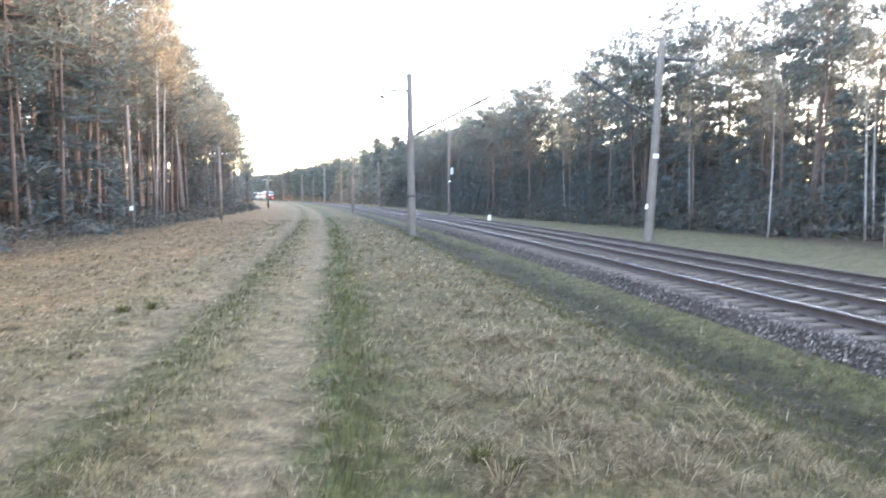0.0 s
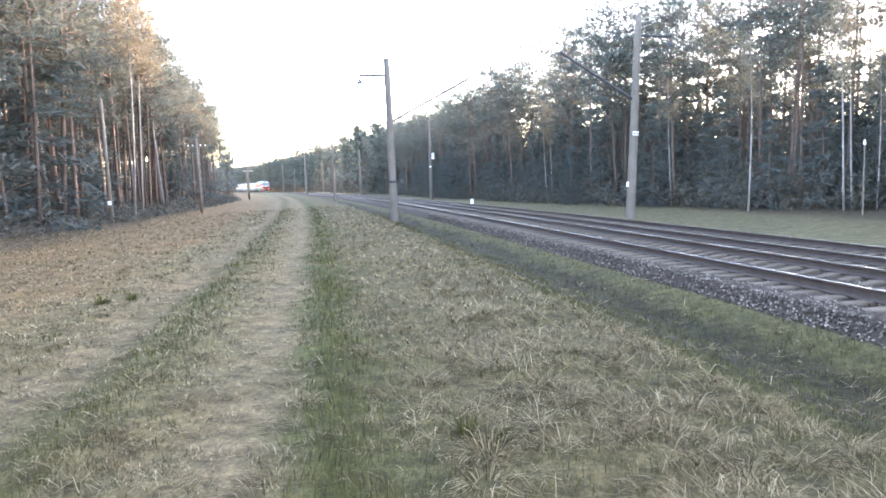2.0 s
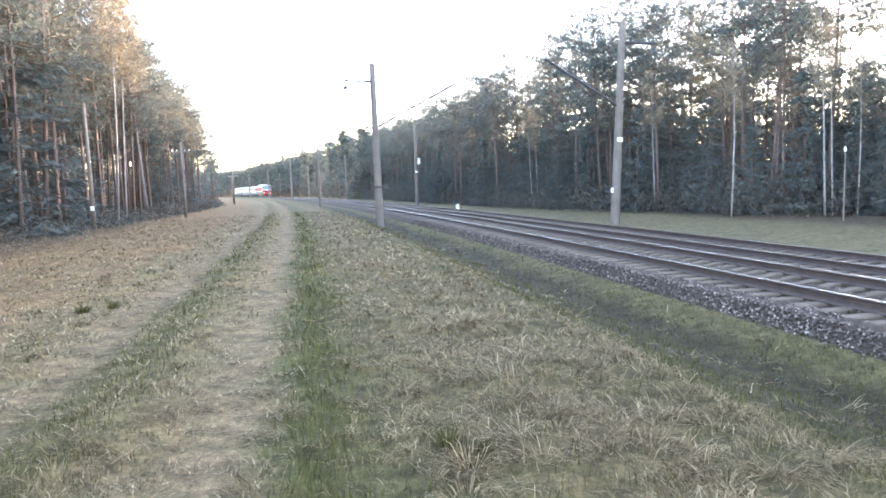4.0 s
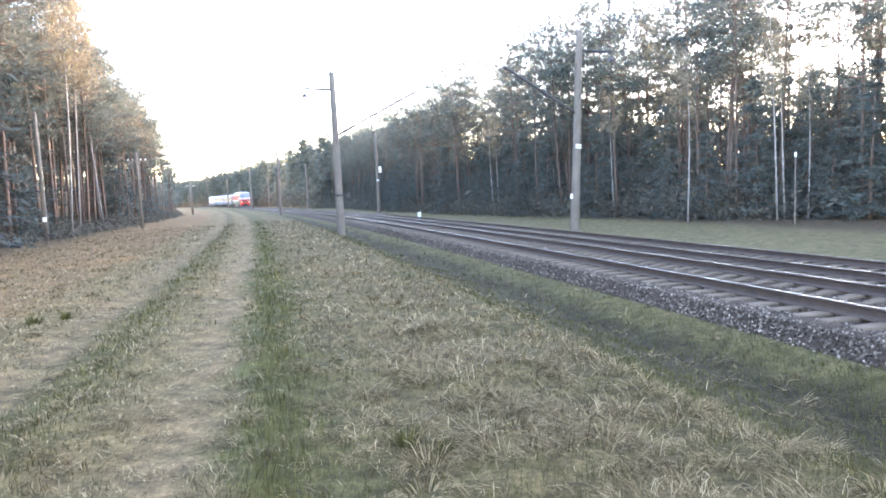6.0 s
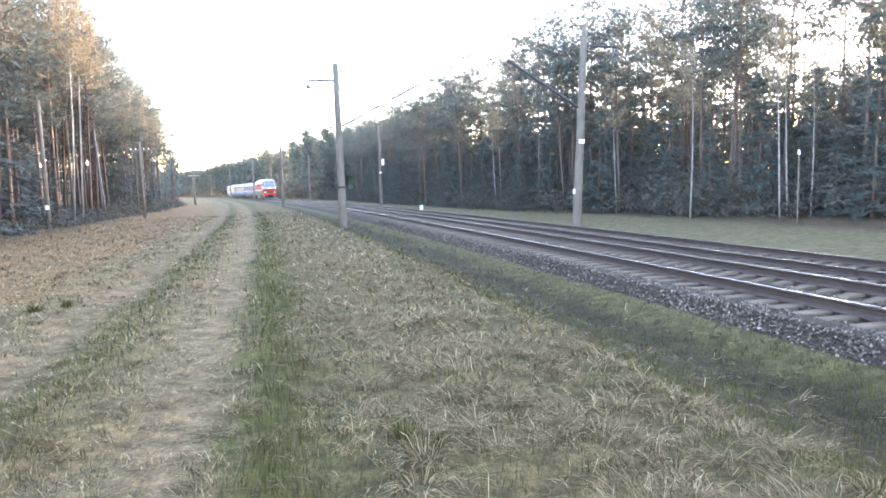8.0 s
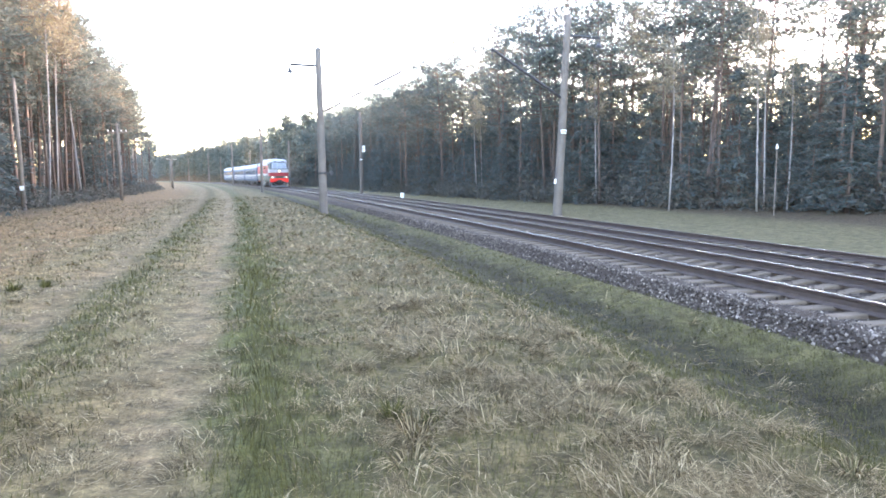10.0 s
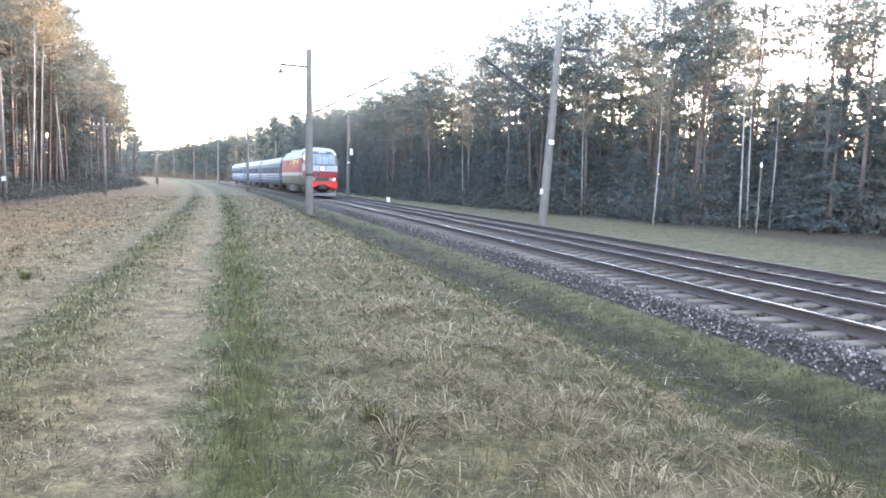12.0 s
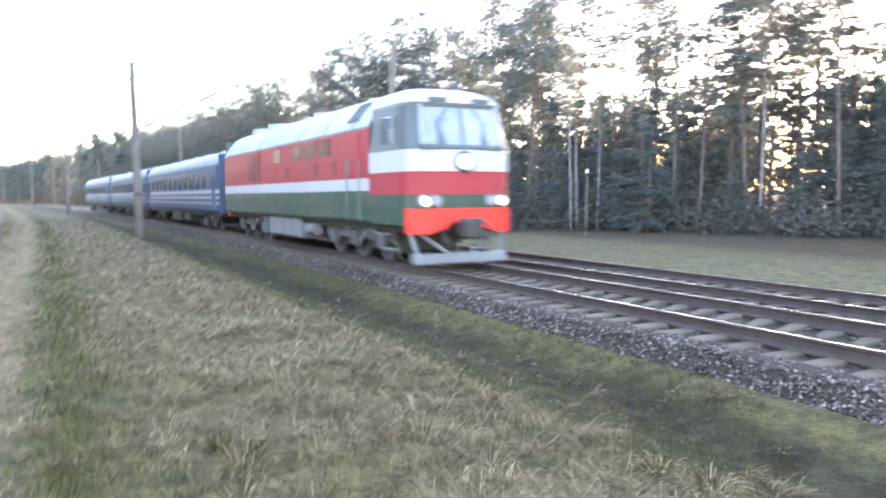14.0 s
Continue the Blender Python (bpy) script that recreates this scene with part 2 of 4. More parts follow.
# ---- ground: one sheet to the horizon, with the ditch and the roadbed ----
def build_ground():
    ys = sorted(set([-1500, -700, -300, -150, -80, -50, -30, -20, -12, -8, -5, -3, -1.5, 0] + [0.4 + 0.3 * i for i in range(66)] + [20.5 + 0.7 * i for i in range(50)]
                    + [56 + 3 * i for i in range(40)] + [180 + 12 * i for i in range(30)] + [560, 650, 760, 900]))
    os = sorted(set([-1600, -900, -500, -300, -180, -110, -70, -50, -40, -34, -30, -27, -24.5, -22.5] + [-21 + 0.6 * i for i in range(14)] + [-12.6 + 0.22 * i for i in range(50)]
                    + [-1.7, 0, 3, 5.8, 6.2, 6.6, 7.2, 8, 9, 10, 11, 12, 13, 14.5, 16, 18, 20, 23, 27, 33, 45, 70, 120, 220, 400, 700, 1200]))
    verts, across = [], []
    for y in ys:
        for o in os:
            p = spot(y, o)
            verts.append((p.x, p.y, ground_z(y, o)))
            across.append(o)
    n = len(os)
    faces = [(j * n + i, j * n + i + 1, (j + 1) * n + i + 1, (j + 1) * n + i) for j in range(len(ys) - 1) for i in range(n - 1)]
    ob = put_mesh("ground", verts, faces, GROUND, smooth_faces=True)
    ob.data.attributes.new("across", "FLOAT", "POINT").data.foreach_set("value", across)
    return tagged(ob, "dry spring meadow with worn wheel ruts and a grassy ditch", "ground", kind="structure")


build_ground()


# ---- trackbed: ballast, sleepers, rails ----
BALLAST_TOP = RAIL_Z - 0.19


def build_ballast():
    ys = [-200, -120, -70, -40, -20, -10] + [-5 + 0.4 * i for i in range(140)] + [52 + 3 * i for i in range(30)] + [145 + 10 * i for i in range(60)]
    f = BALLAST_TOP - FAR_DROP
    cross = [(-2.35, -0.70), (-2.1, -0.58), (-1.9, -0.45), (-1.72, BALLAST_TOP - 0.03), (-1.5, BALLAST_TOP), (-0.9, BALLAST_TOP - 0.03), (0, BALLAST_TOP - 0.04),
             (0.9, BALLAST_TOP - 0.03), (1.5, BALLAST_TOP), (1.9, BALLAST_TOP - 0.08), (2.4, f - 0.02), (3.1, f - 0.03), (4.0, f - 0.04), (4.9, f - 0.03), (5.5, f), (5.8, f - 0.06), (6.4, -0.70)]
    verts = []
    for y in ys:
        for o, z in cross:
            p = spot(y, o, z)
            d = 0.025 * noise.noise((p.x * 5, p.y * 5, 1.0)) + 0.03 * noise.noise((p.x * 1.1, p.y * 1.1, 2.0))
            q = spot(y, o + (2.2 * d if o < -1.6 else 0))
            verts.append((q.x, q.y, z + d))
    n = len(cross)
    faces = [(j * n + i, j * n + i + 1, (j + 1) * n + i + 1, (j + 1) * n + i) for j in range(len(ys) - 1) for i in range(n - 1)]
    return tagged(put_mesh("trackbed", verts, faces, BALLAST, smooth_faces=True), "grey crushed-stone ballast bed under the double track", "trackbed", kind="structure")


trackbed = build_ballast()
RAIL_CUT = [(-0.066, 0.0), (0.066, 0.0), (0.066, 0.012), (0.02, 0.03), (0.009, 0.05), (0.009, 0.125), (0.034, 0.14), (0.0375, 0.172), (0.03, 0.18), (-0.03, 0.18), (-0.0375, 0.172),
            (-0.034, 0.14), (-0.009, 0.125), (-0.009, 0.05), (-0.02, 0.03), (-0.066, 0.012)]


def build_rail(name, off, top):
    ys = [-200, -120, -80] + [-50 + 2.5 * i for i in range(64)] + [112 + 8 * i for i in range(76)]
    verts, faces, mats = [], [], []
    n = len(RAIL_CUT)
    for y in ys:
        for a, h in RAIL_CUT:
            verts.append(spot(y, off + a, top - 0.18 + h))
    for j in range(len(ys) - 1):
        for i in range(n):
            k = (i + 1) % n
            faces.append((j * n + i, j * n + k, (j + 1) * n + k, (j + 1) * n + i))
            mats.append(1 if i == 8 else 0)
    ob = put_mesh(name, verts, faces, [RUST, SHINE], trackbed, "steel rail with rusty web and polished head")
    ob.data.polygons.foreach_set("material_index", mats)
    return ob


for o0, dz in ((0.0, 0.0), (FAR_O, -FAR_DROP)):
    for side in (-0.795, 0.795):
        build_rail("rail", o0 + side, RAIL_Z + dz)


def sleeper_mesh():
    """A prestressed sleeper: low waist, thicker rail seats, chamfered top."""
    xs = [(-1.35, 0.012, 0.122), (-1.33, 0.02, 0.126), (-0.95, 0.03, 0.115), (-0.6, 0.03, 0.115), (-0.35, -0.02, 0.10), (0.35, -0.02, 0.10), (0.6, 0.03, 0.115), (0.95, 0.03, 0.115), (1.33, 0.02, 0.126), (1.35, 0.012, 0.122)]
    verts, faces = [], []
    for x, top, half in xs:
        verts += [(x, -half - 0.02, -0.16), (x, half + 0.02, -0.16), (x, half, top - 0.02), (x, half - 0.016, top), (x, -half + 0.016, top), (x, -half, top - 0.02)]
    for j in range(len(xs) - 1):
        for i in range(6):
            faces.append((j * 6 + i, j * 6 + (i + 1) % 6, j * 6 + 6 + (i + 1) % 6, j * 6 + 6 + i))
    faces += [(5, 4, 3, 2, 1, 0), tuple(len(verts) - 6 + i for i in range(6))]
    me = bpy.data.meshes.new("sleeper")
    me.from_pydata(verts, [], faces)
    me.materials.append(CONCRETE)
    return me


# ---- poles ----
def concrete_pole(y, o, z, height, r0=0.21, r1=0.15, tip=0.0, place=None):
    p = place or spot(y, o, z)
    ob = thing("overhead_line_pole", pose(*p, 0, tip, track_yaw(y)), "tall tapered grey concrete pole beside the railway", "pole", "poles along the railway")
    hs = [-0.6, 0, height * 0.25, height * 0.5, height * 0.75, height - 0.04, height]
    rs = [r0, r0, r0 + (r1 - r0) * 0.25, (r0 + r1) / 2, r0 + (r1 - r0) * 0.75, r1, r1 - 0.03]
    part("shaft", tube(bmesh.new(), [(0.02 * math.sin(h * 1.3), 0, h) for h in hs], rs, 16), POLE, ob, smooth_faces=True)
    return ob


def strut(parent, side, z0, reach, rise, name="cantilever"):
    bm = tube(bmesh.new(), [(side * 0.15, 0, z0), (side * reach, 0, z0 + rise)], 0.07, 6)
    ob = part(name, bm, IRON, parent, "dark sloping steel cantilever tube")
    for f in (0.42, 0.78):
        bm = tube(bmesh.new(), [(side * reach * f, 0, z0 + rise * f - 0.02), (side * reach * (f + 0.05), 0, z0 + rise * (f + 0.05))], [0.075, 0.06], 8)
        part("insulator", bm, IRON, ob)
    bm = tube(bmesh.new(), [(side * reach, 0, z0 + rise), (side * (reach - 0.15), 0, z0 + rise - 0.5)], 0.02, 6)
    part("end_hook", bm, IRON, ob)
    return ob


def band(parent, z, r, w=0.12):
    return part("clamp_band", tube(bmesh.new(), [(0, 0, z), (0, 0, z + w)], r, 16), IRON, parent, "dark iron clamp band", True)


def lamp_arm(parent, side, z, reach):
    arm = part("lamp_arm", tube(bmesh.new(), [(side * 0.1, 0, z), (side * reach, 0, z + 0.06), (side * (reach + 0.02), 0, z - 0.22)], 0.075, 6), IRON, parent)
    bm = tube(bmesh.new(), [(side * reach, 0, z - 0.22), (side * reach, 0, z - 0.30), (side * reach, 0, z - 0.42)], [0.06, 0.13, 0.2], 10)
    part("lamp_shade", bm, IRON, arm, "small hanging enamel lamp shade")
    return arm


def plate(parent, x, y, z, w, h, bars):
    ob = part("number_plate", boxes((x - w / 2, x + w / 2, y - 0.012, y, z, z + h)), WHITE, parent, "small white plate with dark marks")
    for i in range(bars):
        bx = x - w / 2 + w * (0.2 + 0.6 * i / max(1, bars - 1))
        part("mark_bar", boxes((bx - w * 0.07, bx + w * 0.07, y - 0.018, y - 0.0125, z + h * 0.22, z + h * 0.78)), BLACKPAINT, ob)
    return ob


mid = concrete_pole(43.5, 0, 0, 9.5, 0.24, 0.17, tip=-0.5, place=Vector((-2.14, 43.4, -0.65)))
tagged(mid, "tall grey concrete pole with lamp arm standing in ditch")
strut(mid, 1, 5.9, 4.9, 2.4)
lamp_arm(mid, -1, 8.5, 1.6)
b1 = band(mid, 2.35, 0.235)
part("junction_box", boxes((0.24, 0.62, -0.1, 0.1, 2.36, 2.44), (0.45, 0.62, -0.12, 0.12, 2.28, 2.52)), IRON, mid, "small iron bracket box")
part("top_bracket", tube(bmesh.new(), [(0.1, 0, 8.7), (0.45, 0, 8.95), (0.8, 0, 8.9)], 0.02, 6), IRON, mid)
right = concrete_pole(37, 0, 0, 10.15, 0.235, 0.16, tip=3.2, place=Vector((10.03, 37.0, -0.6)))
tagged(right, "tall leaning concrete pole with white number plate")
strut(right, -1, 6.0, 4.0, 2.1)
lamp_arm(right, 1, 9.1, 1.8)
plate(right, 0.0, -0.21, 4.2, 0.30, 0.2, 3)
part("switch_box", boxes((-0.27, -0.19, -0.1, 0.04, 1.65, 1.9)), WHITE, right, "small white box on the pole")
small = concrete_pole(90.5, 0, 0, 9.8, 0.22, 0.15, place=Vector((0.25, 90.5, -0.6)))
part("cabinet_box", boxes((0.2, 0.5, -0.2, 0.1, 5.0, 5.75), bevel=0.02), WHITE, small, "pale metal box on the pole")
plate(small, 0.0, -0.2, 4.0, 0.3, 0.2, 2)
concrete_pole(104, 0, 0, 9.0, place=Vector((-13.35, 104.5, -0.7)))
for y, o, h in ((158, -3.7, 8.8), (152, 7.0, 9.3), (212, 7.0, 9.3), (218, -3.7, 9.0), (275, -3.7, 9.0), (330, -3.7, 9.0), (272, 7, 9.2)):
    concrete_pole(y, o, -0.6, h)


def timber_pole(x, y, z, height, crossarm, mark):
    ob = thing("telegraph_pole", pose(x, y, z, 0, -0.8, 12), "thin dark timber telegraph pole at the wood's edge", "pole", "telegraph poles")
    part("shaft", tube(bmesh.new(), [(0, 0, -0.4), (0, 0, height * 0.6), (0, 0, height)], [0.13, 0.11, 0.085], 10), WOOD_POLE, ob, smooth_faces=True)
    if crossarm:
        arm = part("crossarm", boxes((-0.75, 0.75, -0.05, 0.05, height - 0.75, height - 0.63), bevel=0.01), WOOD_POLE, ob)
        for x0 in (-0.65, -0.3, 0.3, 0.65):
            part("insulator", tube(bmesh.new(), [(x0, 0, height - 0.63), (x0, 0, height - 0.5)], [0.035, 0.05], 8), WHITE, arm)
    if mark:
        part("white_mark", boxes((-0.1, 0.1, -0.15, -0.125, 1.15, 1.4)), WHITE, ob, "white painted patch")


timber_pole(-18.4, 42.9, -0.15, 7.2, False, True)
timber_pole(-18.6, 60.5, -0.15, 6.0, True, False)
timber_pole(-28.5, 118, -0.2, 5.2, True, False)
timber_pole(-33.5, 138, -0.2, 5.0, False, False)
marker = thing("marker_stone", pose(*spot(67, 6.3, -0.6), 0, 0, track_yaw(67)), "small white concrete marker beside the far track", "marker")
part("stone", boxes((-0.14, 0.14, -0.14, 0.14, -0.1, 0.55), bevel=0.03), WHITE, marker)


post = thing("marker_post", pose(18.3, 31.0, -0.45, 0, 1.0, 0), "thin grey post with a white cap before the trees", "post")
part("shaft", tube(bmesh.new(), [(0, 0, -0.3), (0, 0, 3.0)], [0.028, 0.024], 8), WOOD_POLE, post)
part("cap", tube(bmesh.new(), [(0, 0, 3.0), (0, 0, 3.08), (0, 0, 3.22)], [0.045, 0.06, 0.03], 10), WHITE, post, "white cap")


# ---- trees ----
class Tris:
    """Gathers triangles quickly."""
    def __init__(self):
        self.v = []

    def spray(self, rng, centre, spread, n, length, width, flat=0.6, droop=0.0, out=None):
        """n thin leaves round centre."""
        d = rng.normal(size=(n, 3))
        d[:, 2] *= flat
        d[:, 2] -= droop
        if out is not None:
            d += np.asarray(out) * 0.9
        d /= np.linalg.norm(d, axis=1, keepdims=True) + 1e-6
        base = np.asarray(centre) + rng.normal(size=(n, 3)) * np.asarray(spread)
        side = np.cross(d, rng.normal(size=(n, 3)))
        side /= np.linalg.norm(side, axis=1, keepdims=True) + 1e-6
        ln = length * rng.uniform(0.6, 1.3, size=(n, 1))
        wd = width * rng.uniform(0.6, 1.3, size=(n, 1))
        a, b, c = base - d * ln * 0.5 - side * wd * 0.5, base - d * ln * 0.35 + side * wd * 0.5, base + d * ln * 0.5
        self.v.append(np.stack([a, b, c], axis=1).reshape(-1, 3))

    def mesh(self, name, mat):
        v = np.concatenate(self.v)
        n = len(v) // 3
        me = bpy.data.meshes.new(name)
        me.vertices.add(len(v))
        me.vertices.foreach_set("co", v.astype(np.float32).ravel())
        me.loops.add(len(v))
        me.loops.foreach_set("vertex_index", np.arange(len(v), dtype=np.int32))
        me.polygons.add(n)
        me.polygons.foreach_set("loop_start", np.arange(0, len(v), 3, dtype=np.int32))
        me.materials.append(mat)
        me.update(calc_edges=True)
        return me


def limb(bm, a, b, r):
    tube(bm, [a, b], [r, r * 0.25], 3, cap=False)


def make_pine(seed, h, base, reach, limbs, bark=None, needle=None, per=12, leaf=(0.34, 0.072)):
    """A pine: bare lower stem with dead stubs, open crown of upturned limbs that carry needle clumps."""
    rng = np.random.default_rng(seed)
    ob = thing("pine", pose(0, 0, -80), "tall pine tree with bare reddish trunk and open crown", "tree", "woods beside the railway")
    bm = bmesh.new()
    bend = rng.uniform(-0.25, 0.25, 2)
    pts = [(bend[0] * math.sin(2.5 * f), bend[1] * math.sin(2.1 * f), f * h) for f in (0, 0.15, 0.35, 0.55, 0.75, 0.9, 1.0)]
    r = 0.0062 * h
    tube(bm, pts, [r * 1.25, r, r * 0.85, r * 0.68, r * 0.42, r * 0.2, 0.015], 9)
    leaves = Tris()
    for i in range(limbs):
        f = base + (1 - base) * (i + rng.uniform(0, 1)) / limbs
        z = f * h
        k = (f - base) / (1 - base)
        ln = reach * (0.35 + 0.65 * math.sin(math.pi * min(1, 0.22 + 0.78 * k) ** 0.9)) * rng.uniform(0.6, 1.15)
        a = rng.uniform(0, 2 * math.pi)
        up = rng.uniform(-0.1, 0.35) + 0.5 * k * k
        x0, y0 = bend[0] * math.sin(2.5 * f), bend[1] * math.sin(2.1 * f)
        tip = (x0 + ln * math.cos(a), y0 + ln * math.sin(a), z + ln * up)
        limb(bm, (x0, y0, z), tip, 0.045 * (1 - 0.5 * k))
        n = max(3, int(ln * 3.4))
        for j in range(n):
            g = 0.32 + 0.68 * (j + rng.uniform(0, 1)) / n
            c = np.array([x0, y0, z]) + (np.array(tip) - np.array([x0, y0, z])) * g + rng.normal(size=3) * np.array([0.26, 0.26, 0.12])
            leaves.spray(rng, c, (0.26, 0.26, 0.10), per, *leaf, flat=0.7, out=(math.cos(a) * 0.5, math.sin(a) * 0.5, 0.35))
    leaves.spray(rng, (pts[-1][0], pts[-1][1], h), (0.2, 0.2, 0.35), 24, *leaf, out=(0, 0, 0.6))
    for i in range(9):
        f = rng.uniform(0.25, base + 0.05)
        a = rng.uniform(0, 2 * math.pi)
        ln = rng.uniform(0.3, 1.3)
        p = (bend[0] * math.sin(2.5 * f), bend[1] * math.sin(2.1 * f), f * h)
        limb(bm, p, (p[0] + ln * math.cos(a), p[1] + ln * math.sin(a), p[2] - ln * 0.15), 0.02)
    part("trunk", bm, bark or BARK, ob, smooth_faces=True)
    crown = new("crown", leaves.mesh("crown", needle or NEEDLE))
    crown.parent = ob
    return ob


def make_spruce(seed, h, reach, base=0.06, per=7):
    """A spruce: drooping tiers nearly to the ground."""
    rng = np.random.default_rng(seed)
    ob = thing("spruce", pose(0, 0, -80), "dark green spruce with drooping branches to the ground", "tree", "woods beside the railway")
    bm = bmesh.new()
    tube(bm, [(0, 0, 0), (0, 0, h * 0.5), (0, 0, h)], [0.012 * h, 0.007 * h, 0.01], 8)
    leaves = Tris()
    tiers = int(h * 2.6)
    for i in range(tiers):
        f = base + (1 - base) * (i + rng.uniform(0, 0.8)) / tiers
        ln0 = reach * (1 - f) ** 0.8 + 0.15
        for j in range(rng.integers(4, 7)):
            a = rng.uniform(0, 2 * math.pi)
            ln = ln0 * rng.uniform(0.6, 1.2)
            drop = 0.28 * (1 - f) + 0.05
            tip = np.array([ln * math.cos(a), ln * math.sin(a), f * h - ln * drop])
            root = np.array([0, 0, f * h])
            if ln > 0.7:
                limb(bm, tuple(root), tuple(tip), 0.02)
            n = max(2, int(ln * 3.2))
            for q in range(n):
                g = 0.2 + 0.8 * (q + rng.uniform(0, 1)) / n
                leaves.spray(rng, root + (tip - root) * g, (0.15, 0.15, 0.07), per, 0.36, 0.085, flat=0.35, droop=0.25, out=(math.cos(a), math.sin(a), -0.15))
    part("trunk", bm, BARK, ob, smooth_faces=True)
    crown = new("crown", leaves.mesh("crown", SPRUCE))
    crown.parent = ob
    return ob


def make_birch(seed, h, leafy=1.0, girth=0.0046):
    """A birch in early spring: thin white stem, fine twigs with a few buds."""
    rng = np.random.default_rng(seed)
    ob = thing("birch", pose(0, 0, -80), "slender white-barked birch with bare spring twigs", "tree", "birches at the wood's edge")
    bm = bmesh.new()
    bend = rng.uniform(-0.35, 0.35, 2)
    pts = [(bend[0] * math.sin(2 * f), bend[1] * math.sin(2.4 * f), f * h) for f in (0, 0.2, 0.4, 0.6, 0.8, 1.0)]
    r = girth * h
    tube(bm, pts, [r * 1.2, r, r * 0.85, r * 0.6, r * 0.35, 0.01], 9)
    twigs = Tris()
    for i in range(int(20 * leafy)):
        f = rng.uniform(0.55, 0.97)
        a = rng.uniform(0, 2 * math.pi)
        ln = rng.uniform(0.8, 2.3) * (1.15 - f)+ 0.3
        p = np.array([bend[0] * math.sin(2 * f), bend[1] * math.sin(2.4 * f), f * h])
        tip = p + np.array([ln * math.cos(a) * 0.75, ln * math.sin(a) * 0.75, ln * 0.9])
        limb(bm, tuple(p), tuple(tip), 0.009)
        for q in range(7):
            twigs.spray(rng, p + (tip - p) * rng.uniform(0.3, 1.1), (0.2, 0.2, 0.2), 7, 0.5, 0.035, flat=1.0, droop=0.2)
    part("trunk", bm, BIRCH, ob, smooth_faces=True)
    crown = new("crown", twigs.mesh("crown", TWIG))
    crown.parent = ob
    return ob


def right_edge(y):
    return float(np.interp(y, [-40, 15, 20, 27, 36, 50, 67, 100, 600], [21, 20.5, 19.5, 17.8, 13.6, 11.0, 9.8, 9.5, 9.5]))


def left_edge(y):
    return float(np.interp(y, [-60, 33, 45, 100, 140, 600], [-23, -22.3, -21.0, -18.5, -18.5, -18.5]))


PINES = [make_pine(11 + i, 13.0, b, rc, n) for i, (b, rc, n) in enumerate(((0.50, 2.1, 34), (0.42, 2.3, 38), (0.56, 1.9, 30), (0.36, 2.2, 42), (0.48, 2.5, 36), (0.6, 2.0, 28)))]
SPRUCES = [make_spruce(31 + i, 7.0, rc) for i, rc in enumerate((1.9, 1.6, 2.2))]
BIRCHES = [make_birch(51 + i, 11.0) for i in range(4)]


def plant(proto, p, height, own, rnd, label=""):
    """A copy of proto at p, scaled to the height; the first use of a tree places the tree itself."""
    k = height / own
    m = pose(p.x, p.y, p.z, rnd.uniform(-2, 2), rnd.uniform(-2, 2), rnd.uniform(0, 360))
    ob = copy_thing(proto, m)
    ob.scale = (k * rnd.uniform(0.9, 1.1), k * rnd.uniform(0.9, 1.1), k)
    if label:
        tagged(ob, label)
    return ob


def far_enough(p, taken, gap):
    return all((p.x - q.x) ** 2 + (p.y - q.y) ** 2 > gap * gap for q in taken)


def left_height(y):
    """The left wood grows lower away from the eye."""
    return float(np.interp(y, [0, 48, 56, 66, 90, 120], [18.8, 18.8, 18.8, 18.0, 15.4, 12.8]))


